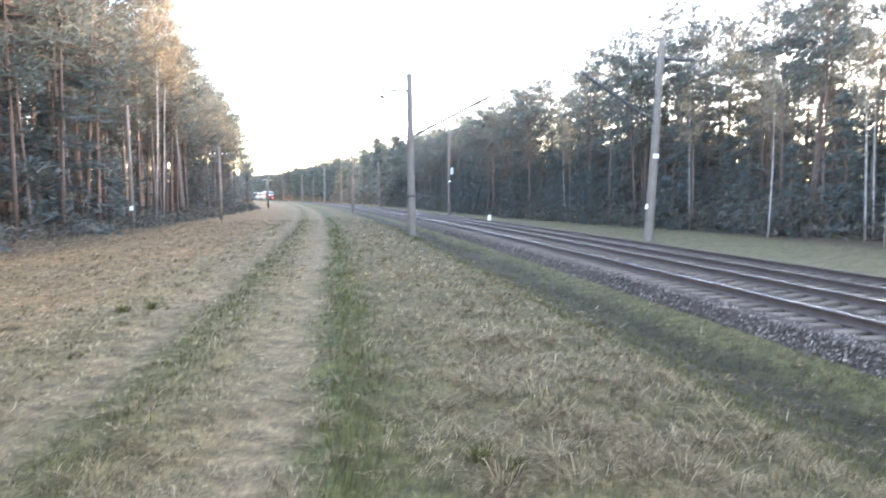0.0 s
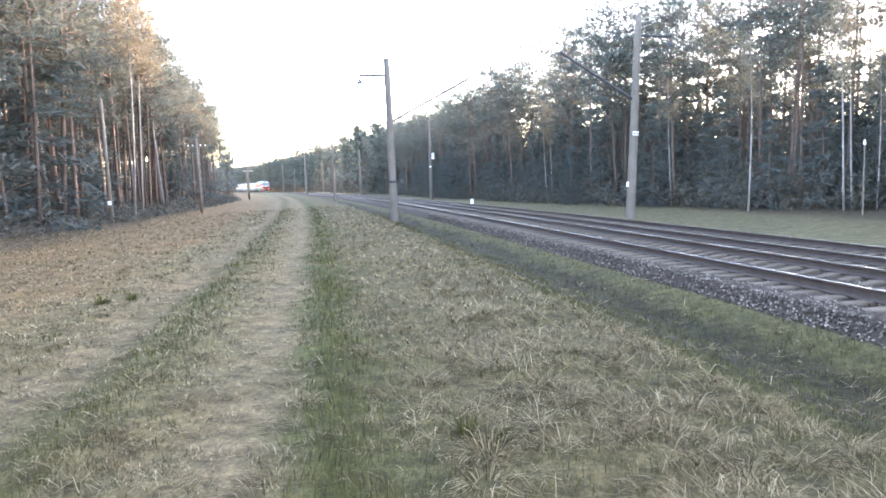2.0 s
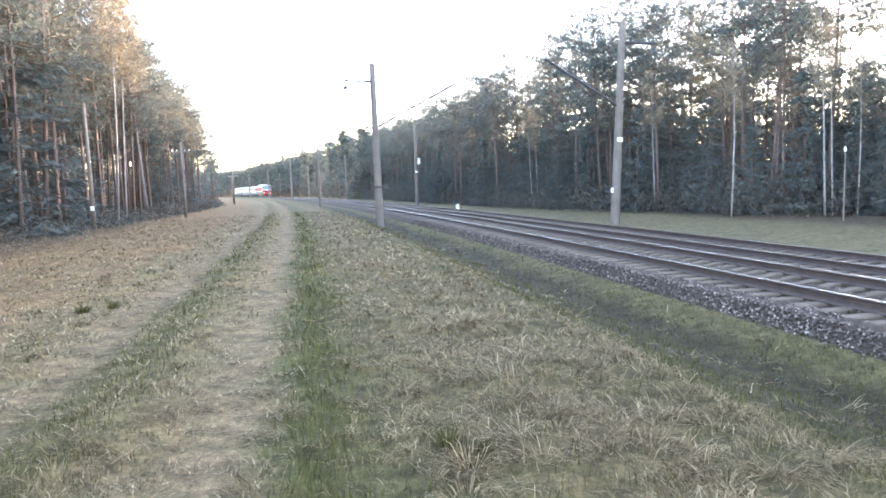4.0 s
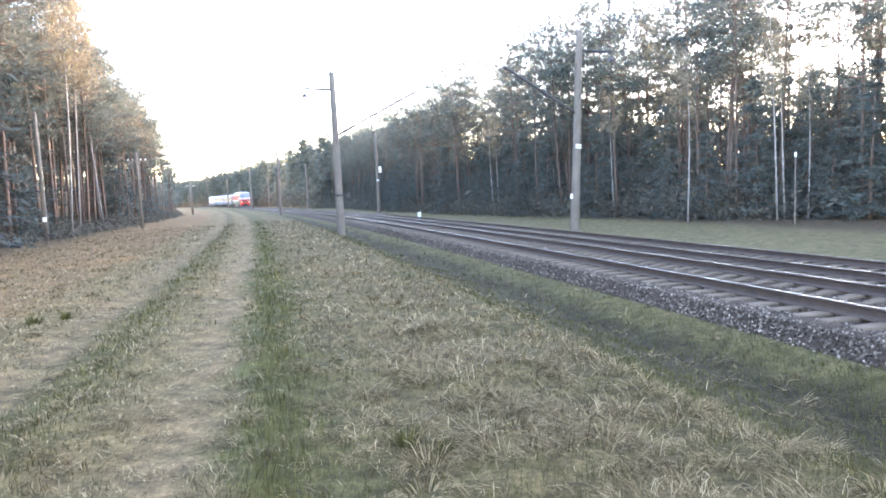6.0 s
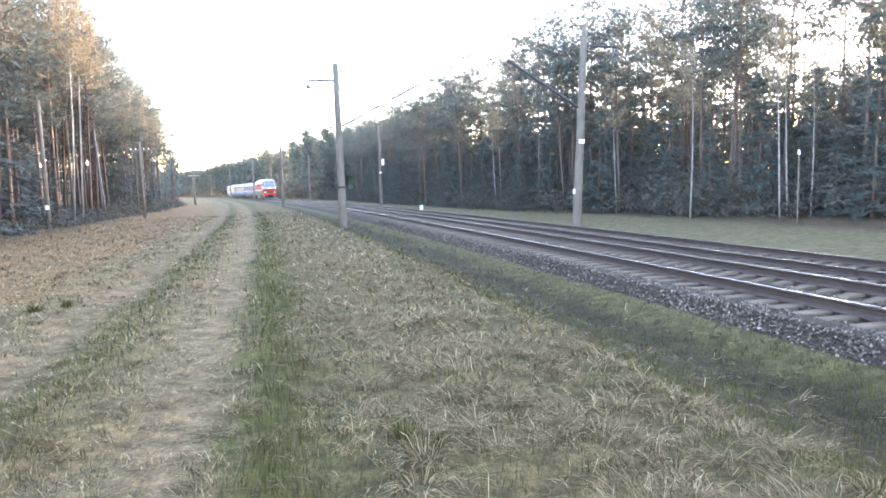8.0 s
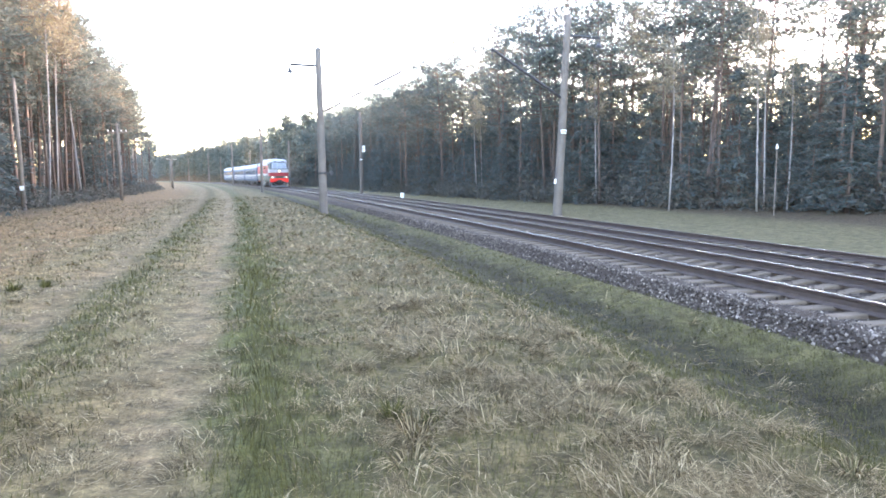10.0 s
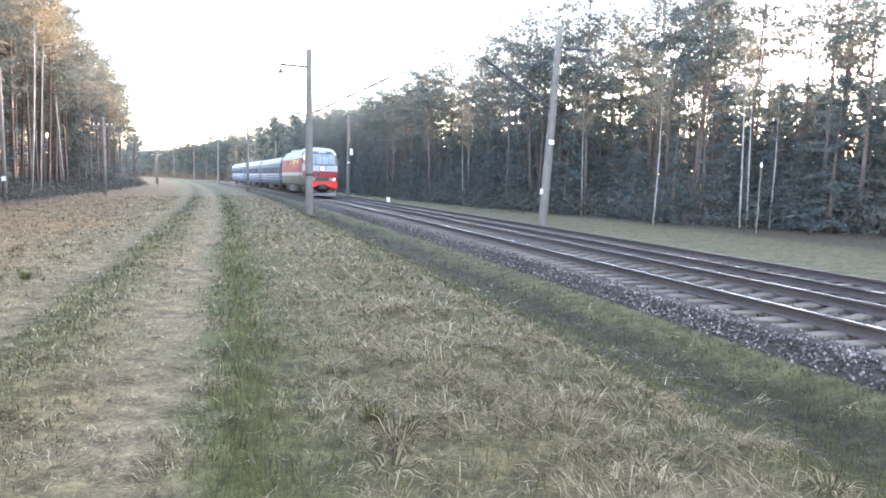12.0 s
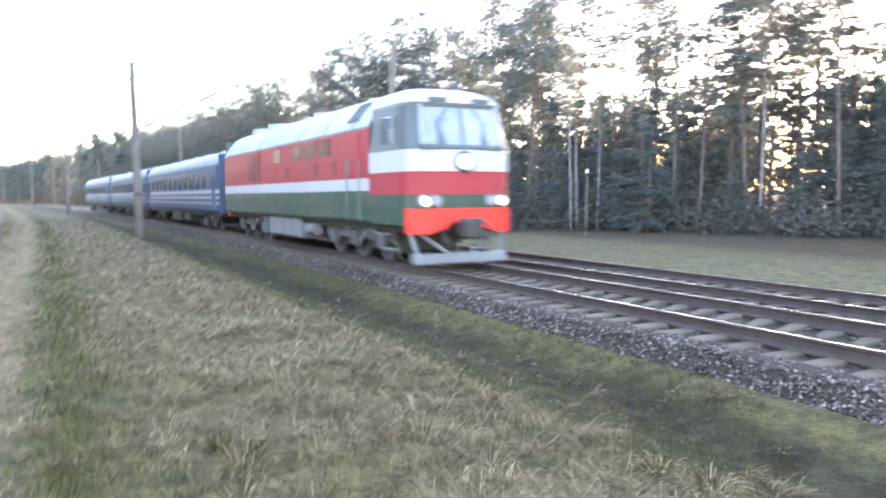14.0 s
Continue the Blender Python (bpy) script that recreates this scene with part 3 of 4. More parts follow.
def plant_woods():
    rnd = random.Random(21)
    taken = []
    # the wood beyond the ruts
    n = 0
    for i in range(2600):
        y = rnd.uniform(20, 118)
        deep = rnd.random() ** 1.5 * 15
        o = left_edge(y) - 0.8 - deep
        p = spot(y, o, ground_z(y, o) - 0.05)
        if not far_enough(p, taken, 1.45 + deep * 0.04):
            continue
        taken.append(p)
        h = left_height(y) * rnd.uniform(0.82, 1.04) * (1 + 0.012 * deep)
        u = rnd.random()
        dense = y < 43
        if u < (0.34 if dense else 0.17):
            plant(rnd.choice(SPRUCES), p, h * (rnd.uniform(0.7, 0.95) if dense else rnd.uniform(0.3, 0.6)), 7.0, rnd)
        elif u < 0.84 or deep > 6 or dense:
            plant(rnd.choice(PINES), p, h, 13.0, rnd)
        else:
            plant(rnd.choice(BIRCHES), p, h * 0.92, 11.0, rnd)
        n += 1
        if n >= 215:
            break
    # the wood beyond the railway
    taken, n = [], 0
    for i in range(4000):
        y = 12 + 150 * rnd.random() ** 1.35
        deep = rnd.random() ** 1.25 * 15
        o = right_edge(y) + 0.6 + deep
        p = spot(y, o, ground_z(y, o) - 0.05)
        if not far_enough(p, taken, 1.5 + deep * 0.03):
            continue
        taken.append(p)
        h = float(np.interp(y, [12, 40, 60, 90, 160], [14.6, 14.8, 15.0, 14.2, 13.4])) * rnd.uniform(0.85, 1.08) + 0.14 * deep
        u = rnd.random()
        if deep < 4 and u < 0.7:
            plant(rnd.choice(SPRUCES), p, rnd.uniform(3.5, 7.5), 7.0, rnd)
        elif u < 0.46:
            plant(rnd.choice(SPRUCES), p, rnd.uniform(5.5, 9.0), 7.0, rnd)
        else:
            plant(rnd.choice(PINES), p, h, 13.0, rnd)
        n += 1
        if n >= 400:
            break
    for x, y, h in ((15.0, 45.8, 9.0), (15.85, 36.6, 9.0), (19.3, 34.2, 10), (19.9, 34.6, 9), (20.5, 33.6, 8.0), (25.5, 27.5, 11), (9.9, 62, 9), (10.4, 62.5, 8)):
        plant(rnd.choice(BIRCHES), Vector((x, y, -0.45)), h, 11.0, rnd, "slender white birch in front of dark spruces")


plant_woods()
_r = random.Random(5)
golden = make_birch(58, 11.0, 2.0, 0.0032)
for x, y, h in ((-18.9, 47.6, 17.6), (-19.9, 51.5, 16.6)):
    plant(golden, Vector((x, y, -0.15)), h, 11.0, _r, "tall birch with golden bare twigs in evening sun")
BIRCHES.append(golden)
for proto in PINES + SPRUCES + BIRCHES:
    for o in (*proto.children_recursive, proto):
        bpy.data.objects.remove(o)


def far_woods():
    """The woods behind and farther along the line, with unseen shading trees, as one mass of stems and crowns."""
    rng = np.random.default_rng(8)
    leaves = Tris()
    bm = bmesh.new()

    def tree(p, h, size):
        tube(bm, [(p.x, p.y, p.z), (p.x, p.y, p.z + h * 0.95)], [0.16, 0.04], 5, cap=False)
        for k in range(int(18 + h * 1.6)):
            f = rng.uniform(0.12, 1.0) ** 0.75
            r = (1.05 - f) * 2.2 + 0.4
            a = rng.uniform(0, 2 * math.pi)
            c = (p.x + r * rng.uniform(0.2, 0.9) * math.cos(a), p.y + r * rng.uniform(0.2, 0.9) * math.sin(a), p.z + f * h)
            leaves.spray(rng, c, (0.5, 0.5, 0.28), 7, size * 0.9, size * 0.36, flat=0.6)
    for i in range(480):
        y = 150 + 520 * rng.uniform() ** 1.3
        o = right_edge(y) + rng.uniform(0, 1) ** 1.6 * 26
        tree(spot(y, o, -0.3), rng.uniform(12.5, 15.6) + 0.1 * (o - 9), 1.05)
    # Out of view at the right: trees added to keep sun off the meadow
    for i in range(80):
        y = rng.uniform(-45, 13)
        o = right_edge(y) + rng.uniform(0.5, 24)
        tree(spot(y, o, -0.2), rng.uniform(11, 14), 0.8)
    for i in range(430):
        y = rng.uniform(-5, 150)
        o = right_edge(y) + rng.uniform(12, 42)
        tree(spot(y, o, -0.2), rng.uniform(7.5, 11.5), 0.8)
    for i in range(260):
        y = rng.uniform(5, 118)
        o = left_edge(y) - rng.uniform(14, 36)
        tree(spot(y, o, -0.1), left_height(y) * rng.uniform(0.55, 1.0), 0.8)
    for i in range(380):
        y = rng.uniform(240, 640)
        o = right_edge(y) + rng.uniform(-0.5, 12)
        tree(spot(y, o, -0.3), rng.uniform(12, 15), 1.15)
    for i in range(150):
        y = rng.uniform(120, 330)
        o = left_edge(y) - rng.uniform(0, 20)
        tree(spot(y, o, -0.2), rng.uniform(7.5, 10), 0.8)
    for i in range(120):
        a = rng.uniform(math.radians(100), math.radians(440) - math.radians(120))
        d = rng.uniform(45, 75)
        if abs(math.sin(a)) > 0.25 or math.cos(a) > 0:
            y, o = -d * abs(math.cos(a)) - 5, d * math.sin(a)
            if abs(o) > 18:
                tree(spot(y, o, -0.2), rng.uniform(10, 13), 0.8)
    wood = thing("far_woods", Matrix(), "mass of dark pine woods along the railway, some unseen for shade", "woods", kind="stuff")
    part("stems", bm, BARK, wood)
    crown = new("crowns", leaves.mesh("crowns", NEEDLE))
    crown.parent = wood


far_woods()


def undergrowth():
    rng = np.random.default_rng(77)
    leaves = Tris()
    for i in range(900):
        y = 20 + 105 * rng.uniform() ** 1.1
        o = left_edge(y) + 0.9 - rng.uniform() ** 1.5 * 9
        hgt = rng.uniform(0.25, 1.1)
        leaves.spray(rng, spot(y, o, ground_z(y, o) + hgt * 0.4), (0.5, 0.5, hgt * 0.35), 34, 0.34, 0.10, flat=0.9, out=(0, 0, 0.3))
    for i in range(420):
        y = rng.uniform(18, 120)
        o = left_edge(y) - rng.uniform(7, 20)
        leaves.spray(rng, spot(y, o, rng.uniform(0.5, 3.2)), (0.9, 0.9, 0.8), 34, 0.5, 0.16, flat=0.9)
    for i in range(2900):
        y = 4 + 150 * rng.uniform() ** 1.3
        deep = rng.uniform() ** 1.4 * 22
        o = right_edge(y) + 0.3 + deep
        hgt = min(rng.uniform(0.5, 1.8) + 0.36 * deep, 6.0)
        leaves.spray(rng, spot(y, o, ground_z(y, o) + hgt * 0.5), (0.7, 0.7, hgt * 0.3), 56, 0.34, 0.10, flat=0.9, out=(0, 0, 0.2))
    for i in range(620):
        y = rng.uniform(6, 140)
        o = right_edge(y) + rng.uniform(10, 32)
        leaves.spray(rng, spot(y, o, rng.uniform(0.5, 6.0)), (1.1, 1.1, 0.9), 30, 0.7, 0.24, flat=0.9)
    for i in range(1300):
        y = 150 + 480 * rng.uniform() ** 1.5
        o = right_edge(y) + rng.uniform(-0.3, 7)
        leaves.spray(rng, spot(y, o, rng.uniform(0.0, 2.6)), (1.2, 1.2, 0.9), 26, 0.9, 0.3, flat=0.9)
    ob = new("undergrowth", leaves.mesh("undergrowth", SCRUB))
    tagged(ob, "low brownish-green bushes along the woods' edges", "undergrowth", kind="stuff")


undergrowth()


# ---- grass ----
def grass(name, label, mat, count, seed, chooser):
    rng = np.random.default_rng(seed)
    u = rng.uniform(size=count)
    ys = 2.5 * (60 / 2.5) ** u
    os = -8.4 + (rng.uniform(-1, 1, size=count)) * (0.80 * ys + 1.2)
    keep = (os > -23) & (os < -2.0)
    ys, os = ys[keep], os[keep]
    k = -0.1382 - 0.000726 * ys
    nn = np.hypot(1, k)
    x = 8.57 - 0.1382 * ys - 0.000363 * ys * ys + os / nn
    y = ys - os * k / nn
    patch = np.array([noise.noise((a * 0.9, b * 0.9, 3.0)) for a, b in zip(x, y)])
    fine = np.array([noise.noise((a * 3.1, b * 3.1, 9.0)) for a, b in zip(x, y)])
    keep, length, tilt = chooser(rng, os, ys, patch, fine)
    x, y, length, tilt, ys, os, fine = x[keep], y[keep], length[keep], tilt[keep], ys[keep], os[keep], fine[keep]
    zz = np.array([ground_z(a, b) for a, b in zip(ys, os)])
    n = len(x)
    az = rng.uniform(0, 2 * np.pi, n) * 0.6 + fine * 6.0
    d = np.stack([np.sin(tilt) * np.cos(az), np.sin(tilt) * np.sin(az), np.cos(tilt)], axis=1)
    side = np.stack([-np.sin(az), np.cos(az), np.zeros(n)], axis=1)
    w = np.maximum(0.0013, 0.00034 * ys)[:, None] * rng.uniform(0.7, 1.5, (n, 1))
    ln = length[:, None]
    root = np.stack([x, y, zz - 0.01], axis=1)
    midp = root + d * ln * 0.55
    bent = d.copy()
    bent[:, 2] -= 0.45
    tip = midp + bent * ln * 0.45
    tip[:, 2] = np.maximum(tip[:, 2], root[:, 2] + 0.012)
    v = np.stack([root - side * w, root + side * w, midp + side * w * 0.7, midp - side * w * 0.7, tip], axis=1).reshape(-1, 3)
    idx = np.arange(n)[:, None] * 5
    quads = np.concatenate([idx, idx + 1, idx + 2, idx + 3], axis=1)
    tris = np.concatenate([idx + 3, idx + 2, idx + 4], axis=1)
    me = bpy.data.meshes.new(name)
    me.vertices.add(len(v))
    me.vertices.foreach_set("co", v.astype(np.float32).ravel())
    loops = np.concatenate([quads.ravel(), tris.ravel()]).astype(np.int32)
    me.loops.add(len(loops))
    me.loops.foreach_set("vertex_index", loops)
    me.polygons.add(2 * n)
    me.polygons.foreach_set("loop_start", np.concatenate([np.arange(n) * 4, 4 * n + np.arange(n) * 3]).astype(np.int32))
    me.materials.append(mat)
    me.update(calc_edges=True)
    return tagged(new(name, me), label, "grass", kind="stuff")


def bumpy(os, centre, width):
    return np.exp(-((os - centre) / width) ** 2)


def straw_rule(rng, os, ys, patch, fine):
    worn = np.maximum(bumpy(os, -9.25, 0.45), bumpy(os, -11.05, 0.4))
    lush = np.maximum(bumpy(os, -8.55, 0.28), 0.7 * bumpy(os, -10.5, 0.3))
    ditch = 1 / (1 + np.exp(-(os + 5.1) * 5))
    p = 0.46 + 0.8 * patch + 1.2 * fine + 0.3 * worn - 0.42 * lush - 0.7 * ditch
    keep = rng.uniform(size=len(os)) < p
    mound = bumpy(os, -6.7, 1.3)
    length = rng.uniform(0.06, 0.20, len(os)) * (1 - 0.42 * worn) * (1 + 1.3 * np.maximum(fine, 0) + 0.45 * mound)
    tilt = rng.uniform(0.95, 1.5, len(os)) + 0.1 * worn
    return keep, length, np.minimum(tilt, 1.52)


def green_rule(rng, os, ys, patch, fine):
    worn = np.maximum(bumpy(os, -9.25, 0.4), bumpy(os, -11.05, 0.35))
    lush = np.maximum(bumpy(os, -8.55, 0.32), 0.6 * bumpy(os, -10.4, 0.35))
    ditch = 1 / (1 + np.exp(-(os + 5.3) * 4))
    field = (os < -12).astype(float)
    p = 0.20 - 0.4 * patch - 0.25 * fine - 0.28 * worn + 0.5 * lush + 0.36 * ditch - 0.12 * field
    keep = rng.uniform(size=len(os)) < p
    length = rng.uniform(0.04, 0.12, len(os)) * (1 + 0.7 * lush)
    return keep, length, rng.uniform(0.15, 0.95, len(os))


grass("dry_grass", "flattened pale dry grass covering the meadow", STRAW, 760000, 41, straw_rule)
grass("green_grass", "short fresh green grass between dry straw and in ditch", BLADE, 420000, 42, green_rule)


def tuft(x, y, size, n, mat, name, label, seed, lean_range=(0.2, 1.3)):
    """A tussock: blades that fan out of one root."""
    rng = np.random.default_rng(seed)
    v, f = [], []
    for i in range(n):
        a, lean = rng.uniform(0, 2 * math.pi), rng.uniform(*lean_range)
        ln, w = size * rng.uniform(0.5, 1.2), 0.0035
        r = size * 0.3 * rng.uniform() ** 0.5
        bx, by = r * math.cos(a), r * math.sin(a)
        d = (math.sin(lean) * math.cos(a), math.sin(lean) * math.sin(a), math.cos(lean))
        sx, sy = -math.sin(a) * w, math.cos(a) * w
        mx, my, mz = bx + d[0] * ln * 0.55, by + d[1] * ln * 0.55, d[2] * ln * 0.55
        tx, ty, tz = mx + d[0] * ln * 0.5, my + d[1] * ln * 0.5, max(0.01, mz + (d[2] - 0.6) * ln * 0.45)
        k = len(v)
        v += [(bx - sx, by - sy, -0.03), (bx + sx, by + sy, -0.03), (mx + sx, my + sy, mz), (mx - sx, my - sy, mz), (tx, ty, tz)]
        f += [(k, k + 1, k + 2, k + 3), (k + 3, k + 2, k + 4)]
    ob = put_mesh(name, v, f, mat)
    # the ground's height under the tussock
    yy = y
    for _ in range(4):
        k = line_slope(yy)
        o = (x - line_x(yy)) * math.hypot(1, k)
        yy = y + o * k / math.hypot(1, k)
    ob.location = (x, y, ground_z(yy, o) - 0.005)
    return tagged(ob, label, "grass tuft", "tussocks in the meadow")


for i, (x, y, size) in enumerate(((0.1, 4.75, 0.2), (-5.2, 11.4, 0.22), (-4.9, 11.8, 0.2), (0.34, 4.6, 0.15))):
    tuft(x, y, size, 130, BLADE, "green_tussock", "dark green grass tussock standing in dry straw", 300 + i)
tuft(0.22, 4.4, 0.24, 150, STRAW, "straw_tussock", "pale drooping straw tussock below a green tuft", 390, (0.5, 1.4))
_rnd = random.Random(91)
for i in range(26):
    yy = 2.8 + 14 * _rnd.random() ** 1.4
    p = spot(yy, _rnd.uniform(-7.9, -5.4))
    tuft(p.x, p.y, _rnd.uniform(0.13, 0.24), 110, STRAW, "straw_tussock", "pale dry straw tussock flattened in the meadow", 400 + i, (0.9, 1.45))


def sapling(x, y, h):
    rng = random.Random(6)
    ob = thing("sapling", pose(x, y, -0.02), "bare thin sapling twig standing in the dry grass", "sapling")
    bm = tube(bmesh.new(), [(0, 0, -0.05), (0.03, 0, h * 0.5), (0.1, 0.02, h)], [0.008, 0.006, 0.002], 5)
    for k in range(5):
        z, a = h * rng.uniform(0.35, 0.9), rng.uniform(0, 6.28)
        tube(bm, [(0.05, 0, z), (0.05 + 0.18 * math.cos(a), 0.18 * math.sin(a), z + 0.12)], [0.004, 0.0015], 4)
    part("stem", bm, BARK, ob)


sapling(-1.95, 17.4, 0.55)


# ---- sleepers and loose stones ----
def lay_sleepers():
    me = sleeper_mesh()
    rnd = random.Random(3)
    rest_v, rest_f = [], []
    for o0, dz, s0, s1 in ((0.0, 0.0, -4.0, 100.0), (FAR_O, -FAR_DROP, 2.0, 60.0)):
        s = s0
        while s < 260:
            y = y_at(s)
            p = spot(y, o0 + rnd.uniform(-0.02, 0.02), RAIL_Z - 0.20 + dz + rnd.uniform(-0.008, 0.008))
            m = pose(*p, 0, 0, track_yaw(y) + rnd.uniform(-1, 1))
            if s < s1:
                ob = new("sleeper", me)
                ob.parent = trackbed
                ob.matrix_basis = m
            else:
                k = len(rest_v)
                rest_v += [m @ v.co for v in me.vertices]
                rest_f += [tuple(k + i for i in f.vertices) for f in me.polygons]
            s += 0.545
    tagged(put_mesh("far_sleepers", rest_v, rest_f, CONCRETE, trackbed), kind="stuff")


lay_sleepers()


def loose_stones():
    rng = np.random.default_rng(12)
    oct_v = np.array([(1, 0, 0), (-1, 0, 0), (0, 1, 0), (0, -1, 0), (0, 0, 1), (0, 0, -1)], float)
    oct_f = [(0, 2, 4), (2, 1, 4), (1, 3, 4), (3, 0, 4), (2, 0, 5), (1, 2, 5), (3, 1, 5), (0, 3, 5)]
    verts, faces = [], []
    f = BALLAST_TOP - FAR_DROP
    for i in range(24000):
        y = 3.0 + 42 * rng.uniform() ** 1.5
        o = rng.uniform(-2.1, -1.2) if i % 4 else rng.uniform(-1.3, 5.6)
        z = float(np.interp(o, [-2.45, -2.1, -1.9, -1.72, 1.9, 2.4, 5.8], [-0.72, -0.57, -0.45, BALLAST_TOP - 0.02, BALLAST_TOP - 0.05, f, f - 0.04]))
        r = rng.uniform(0.014, 0.032)
        v = oct_v * rng.uniform(0.6, 1.25, (6, 1)) * r
        a = rng.uniform(0, 6.28)
        c, s = math.cos(a), math.sin(a)
        p = spot(y, o, z + 0.01)
        for q in v:
            verts.append((p.x + q[0] * c - q[1] * s, p.y + q[0] * s + q[1] * c, p.z + q[2] + 0.3 * q[0]))
        faces += [tuple(6 * i + k for k in t) for t in oct_f]
    tagged(put_mesh("loose_stones", verts, faces, STONE, trackbed), kind="stuff")


loose_stones()


# ---- the train: diesel locomotive and three coaches; each points along its own +y, rail head at z = 0 ----
def paint(name, c, rough=0.38, wear=0.25, dirt=None):
    dark = tuple(v * (1 - wear) for v in c)
    m = rough_surface(name, dark, c, 0.9, rough, fine=14, bumps=0.04, dirt=dirt)
    m.node_tree.nodes["Principled BSDF"].inputs["Specular IOR Level"].default_value = 0.15
    return m


RED = paint("red_loco_paint", (0.33, 0.042, 0.046), 0.55, dirt=(0.22, 0.05, 0.048))
BRIGHT = paint("bright_red_apron_paint", (0.72, 0.045, 0.03), 0.4, 0.12)
CREAM = paint("white_stripe_paint", (0.37, 0.37, 0.37), 0.55, 0.15)
GREEN = paint("dark_green_loco_paint", (0.045, 0.075, 0.055), 0.45, dirt=(0.10, 0.09, 0.075))
ROOF = paint("pale_grey_roof_paint", (0.29, 0.3, 0.31), 0.7, 0.2, dirt=(0.38, 0.37, 0.36))
SLATE = paint("slate_cab_paint", (0.085, 0.10, 0.10), 0.4)
STEEL = paint("grey_running_gear_paint", (0.19, 0.195, 0.2), 0.6, 0.35, dirt=(0.16, 0.14, 0.12))
BOGIE = paint("dull_bogie_paint", (0.11, 0.11, 0.11), 0.6, 0.4, dirt=(0.06, 0.055, 0.05))
OXIDE = paint("dark_red_louvre_paint", (0.2, 0.025, 0.03), 0.5, 0.3)
COACH_GLASS = paint("dark_coach_window_glass", (0.025, 0.032, 0.045), 0.12, 0.3)
DIM = paint("dirty_engine_room_glass", (0.11, 0.03, 0.035), 0.25, 0.3)
TANK = paint("grey_fuel_tank_paint", (0.17, 0.172, 0.172), 0.6, 0.3, dirt=(0.13, 0.12, 0.11))
GRIME = rough_surface("greasy_running_gear", (0.022, 0.02, 0.02), (0.06, 0.055, 0.05), 3.0, 0.65, metal=0.3, fine=30)
BLUE = paint("blue_coach_paint", (0.06, 0.085, 0.13), 0.6)
COACH_ROOF = paint("light_grey_coach_roof", (0.32, 0.33, 0.345), 0.75, 0.25)


def glass_material():
    m, nt, b = material("dark_window_glass")
    n = noise_tex(nt, 1.5, 3.0)
    nt.links.new(ramp(nt, n, [(0.3, (0.08, 0.095, 0.11)), (0.7, (0.14, 0.16, 0.18))]), b.inputs["Base Color"])
    b.inputs["Roughness"].default_value = 0.06
    b.inputs["Specular IOR Level"].default_value = 0.9
    b.inputs["Coat Weight"].default_value = 0.8
    b.inputs["Coat Roughness"].default_value = 0.03
    return m


def lamp_material(name, c, strength):
    m, nt, b = material(name)
    b.inputs["Base Color"].default_value = (*c, 1)
    b.inputs["Emission Color"].default_value = (*c, 1)
    b.inputs["Emission Strength"].default_value = strength
    return m


PANE = glass_material()
LIT = lamp_material("lit_headlight", (1.0, 0.86, 0.58), 0.09)
UNLIT = rough_surface("unlit_lamp_glass", (0.16, 0.16, 0.155), (0.26, 0.26, 0.26), 9.0, 0.12)


def grid_mesh(rings, mats, closed=False):
    """Faces between successive rings of equal length; mats: material of each band across the ring."""
    bm = bmesh.new()
    vs = [[bm.verts.new(p) for p in r] for r in rings]
    n = len(rings[0])
    for a, b in zip(vs, vs[1:]):
        for i in range(n if closed else n - 1):
            k = (i + 1) % n
            f = bm.faces.new((a[i], a[k], b[k], b[i]))
            f.material_index = mats[i]
    return bm


def wheelset(parent, y, r, gauge_half=0.79 / 0.93):
    bm = bmesh.new()
    tube(bm, [(-gauge_half, 0, 0), (gauge_half, 0, 0)], 0.09, 10)
    ax = part("wheelset", bm, GRIME, parent)
    ax.location = (0, y, r)
    for s in (-1, 1):
        bm = bmesh.new()
        prof = [(0.02, 0.10), (0.10, 0.12), (0.03, 0.16), (0.03, r * 0.80), (0.08, r * 0.86), (0.08, r), (-0.05, r + 0.02), (-0.05, r * 0.86), (-0.02, r * 0.8), (-0.02, 0.14)]
        rings = []
        for k in range(25):
            a = 2 * math.pi * k / 24
            rings.append([(s * (gauge_half + px), pr * math.cos(a), pr * math.sin(a)) for px, pr in prof])
        w = part("wheel", grid_mesh(rings, [0] * len(prof), True), [GRIME], ax, smooth_faces=True)
        part("axle_cap", tube(bmesh.new(), [(s * (gauge_half + 0.08), 0, 0), (s * (gauge_half + 0.26), 0, 0)], [0.17, 0.15], 12), STEEL, ax)
    return ax


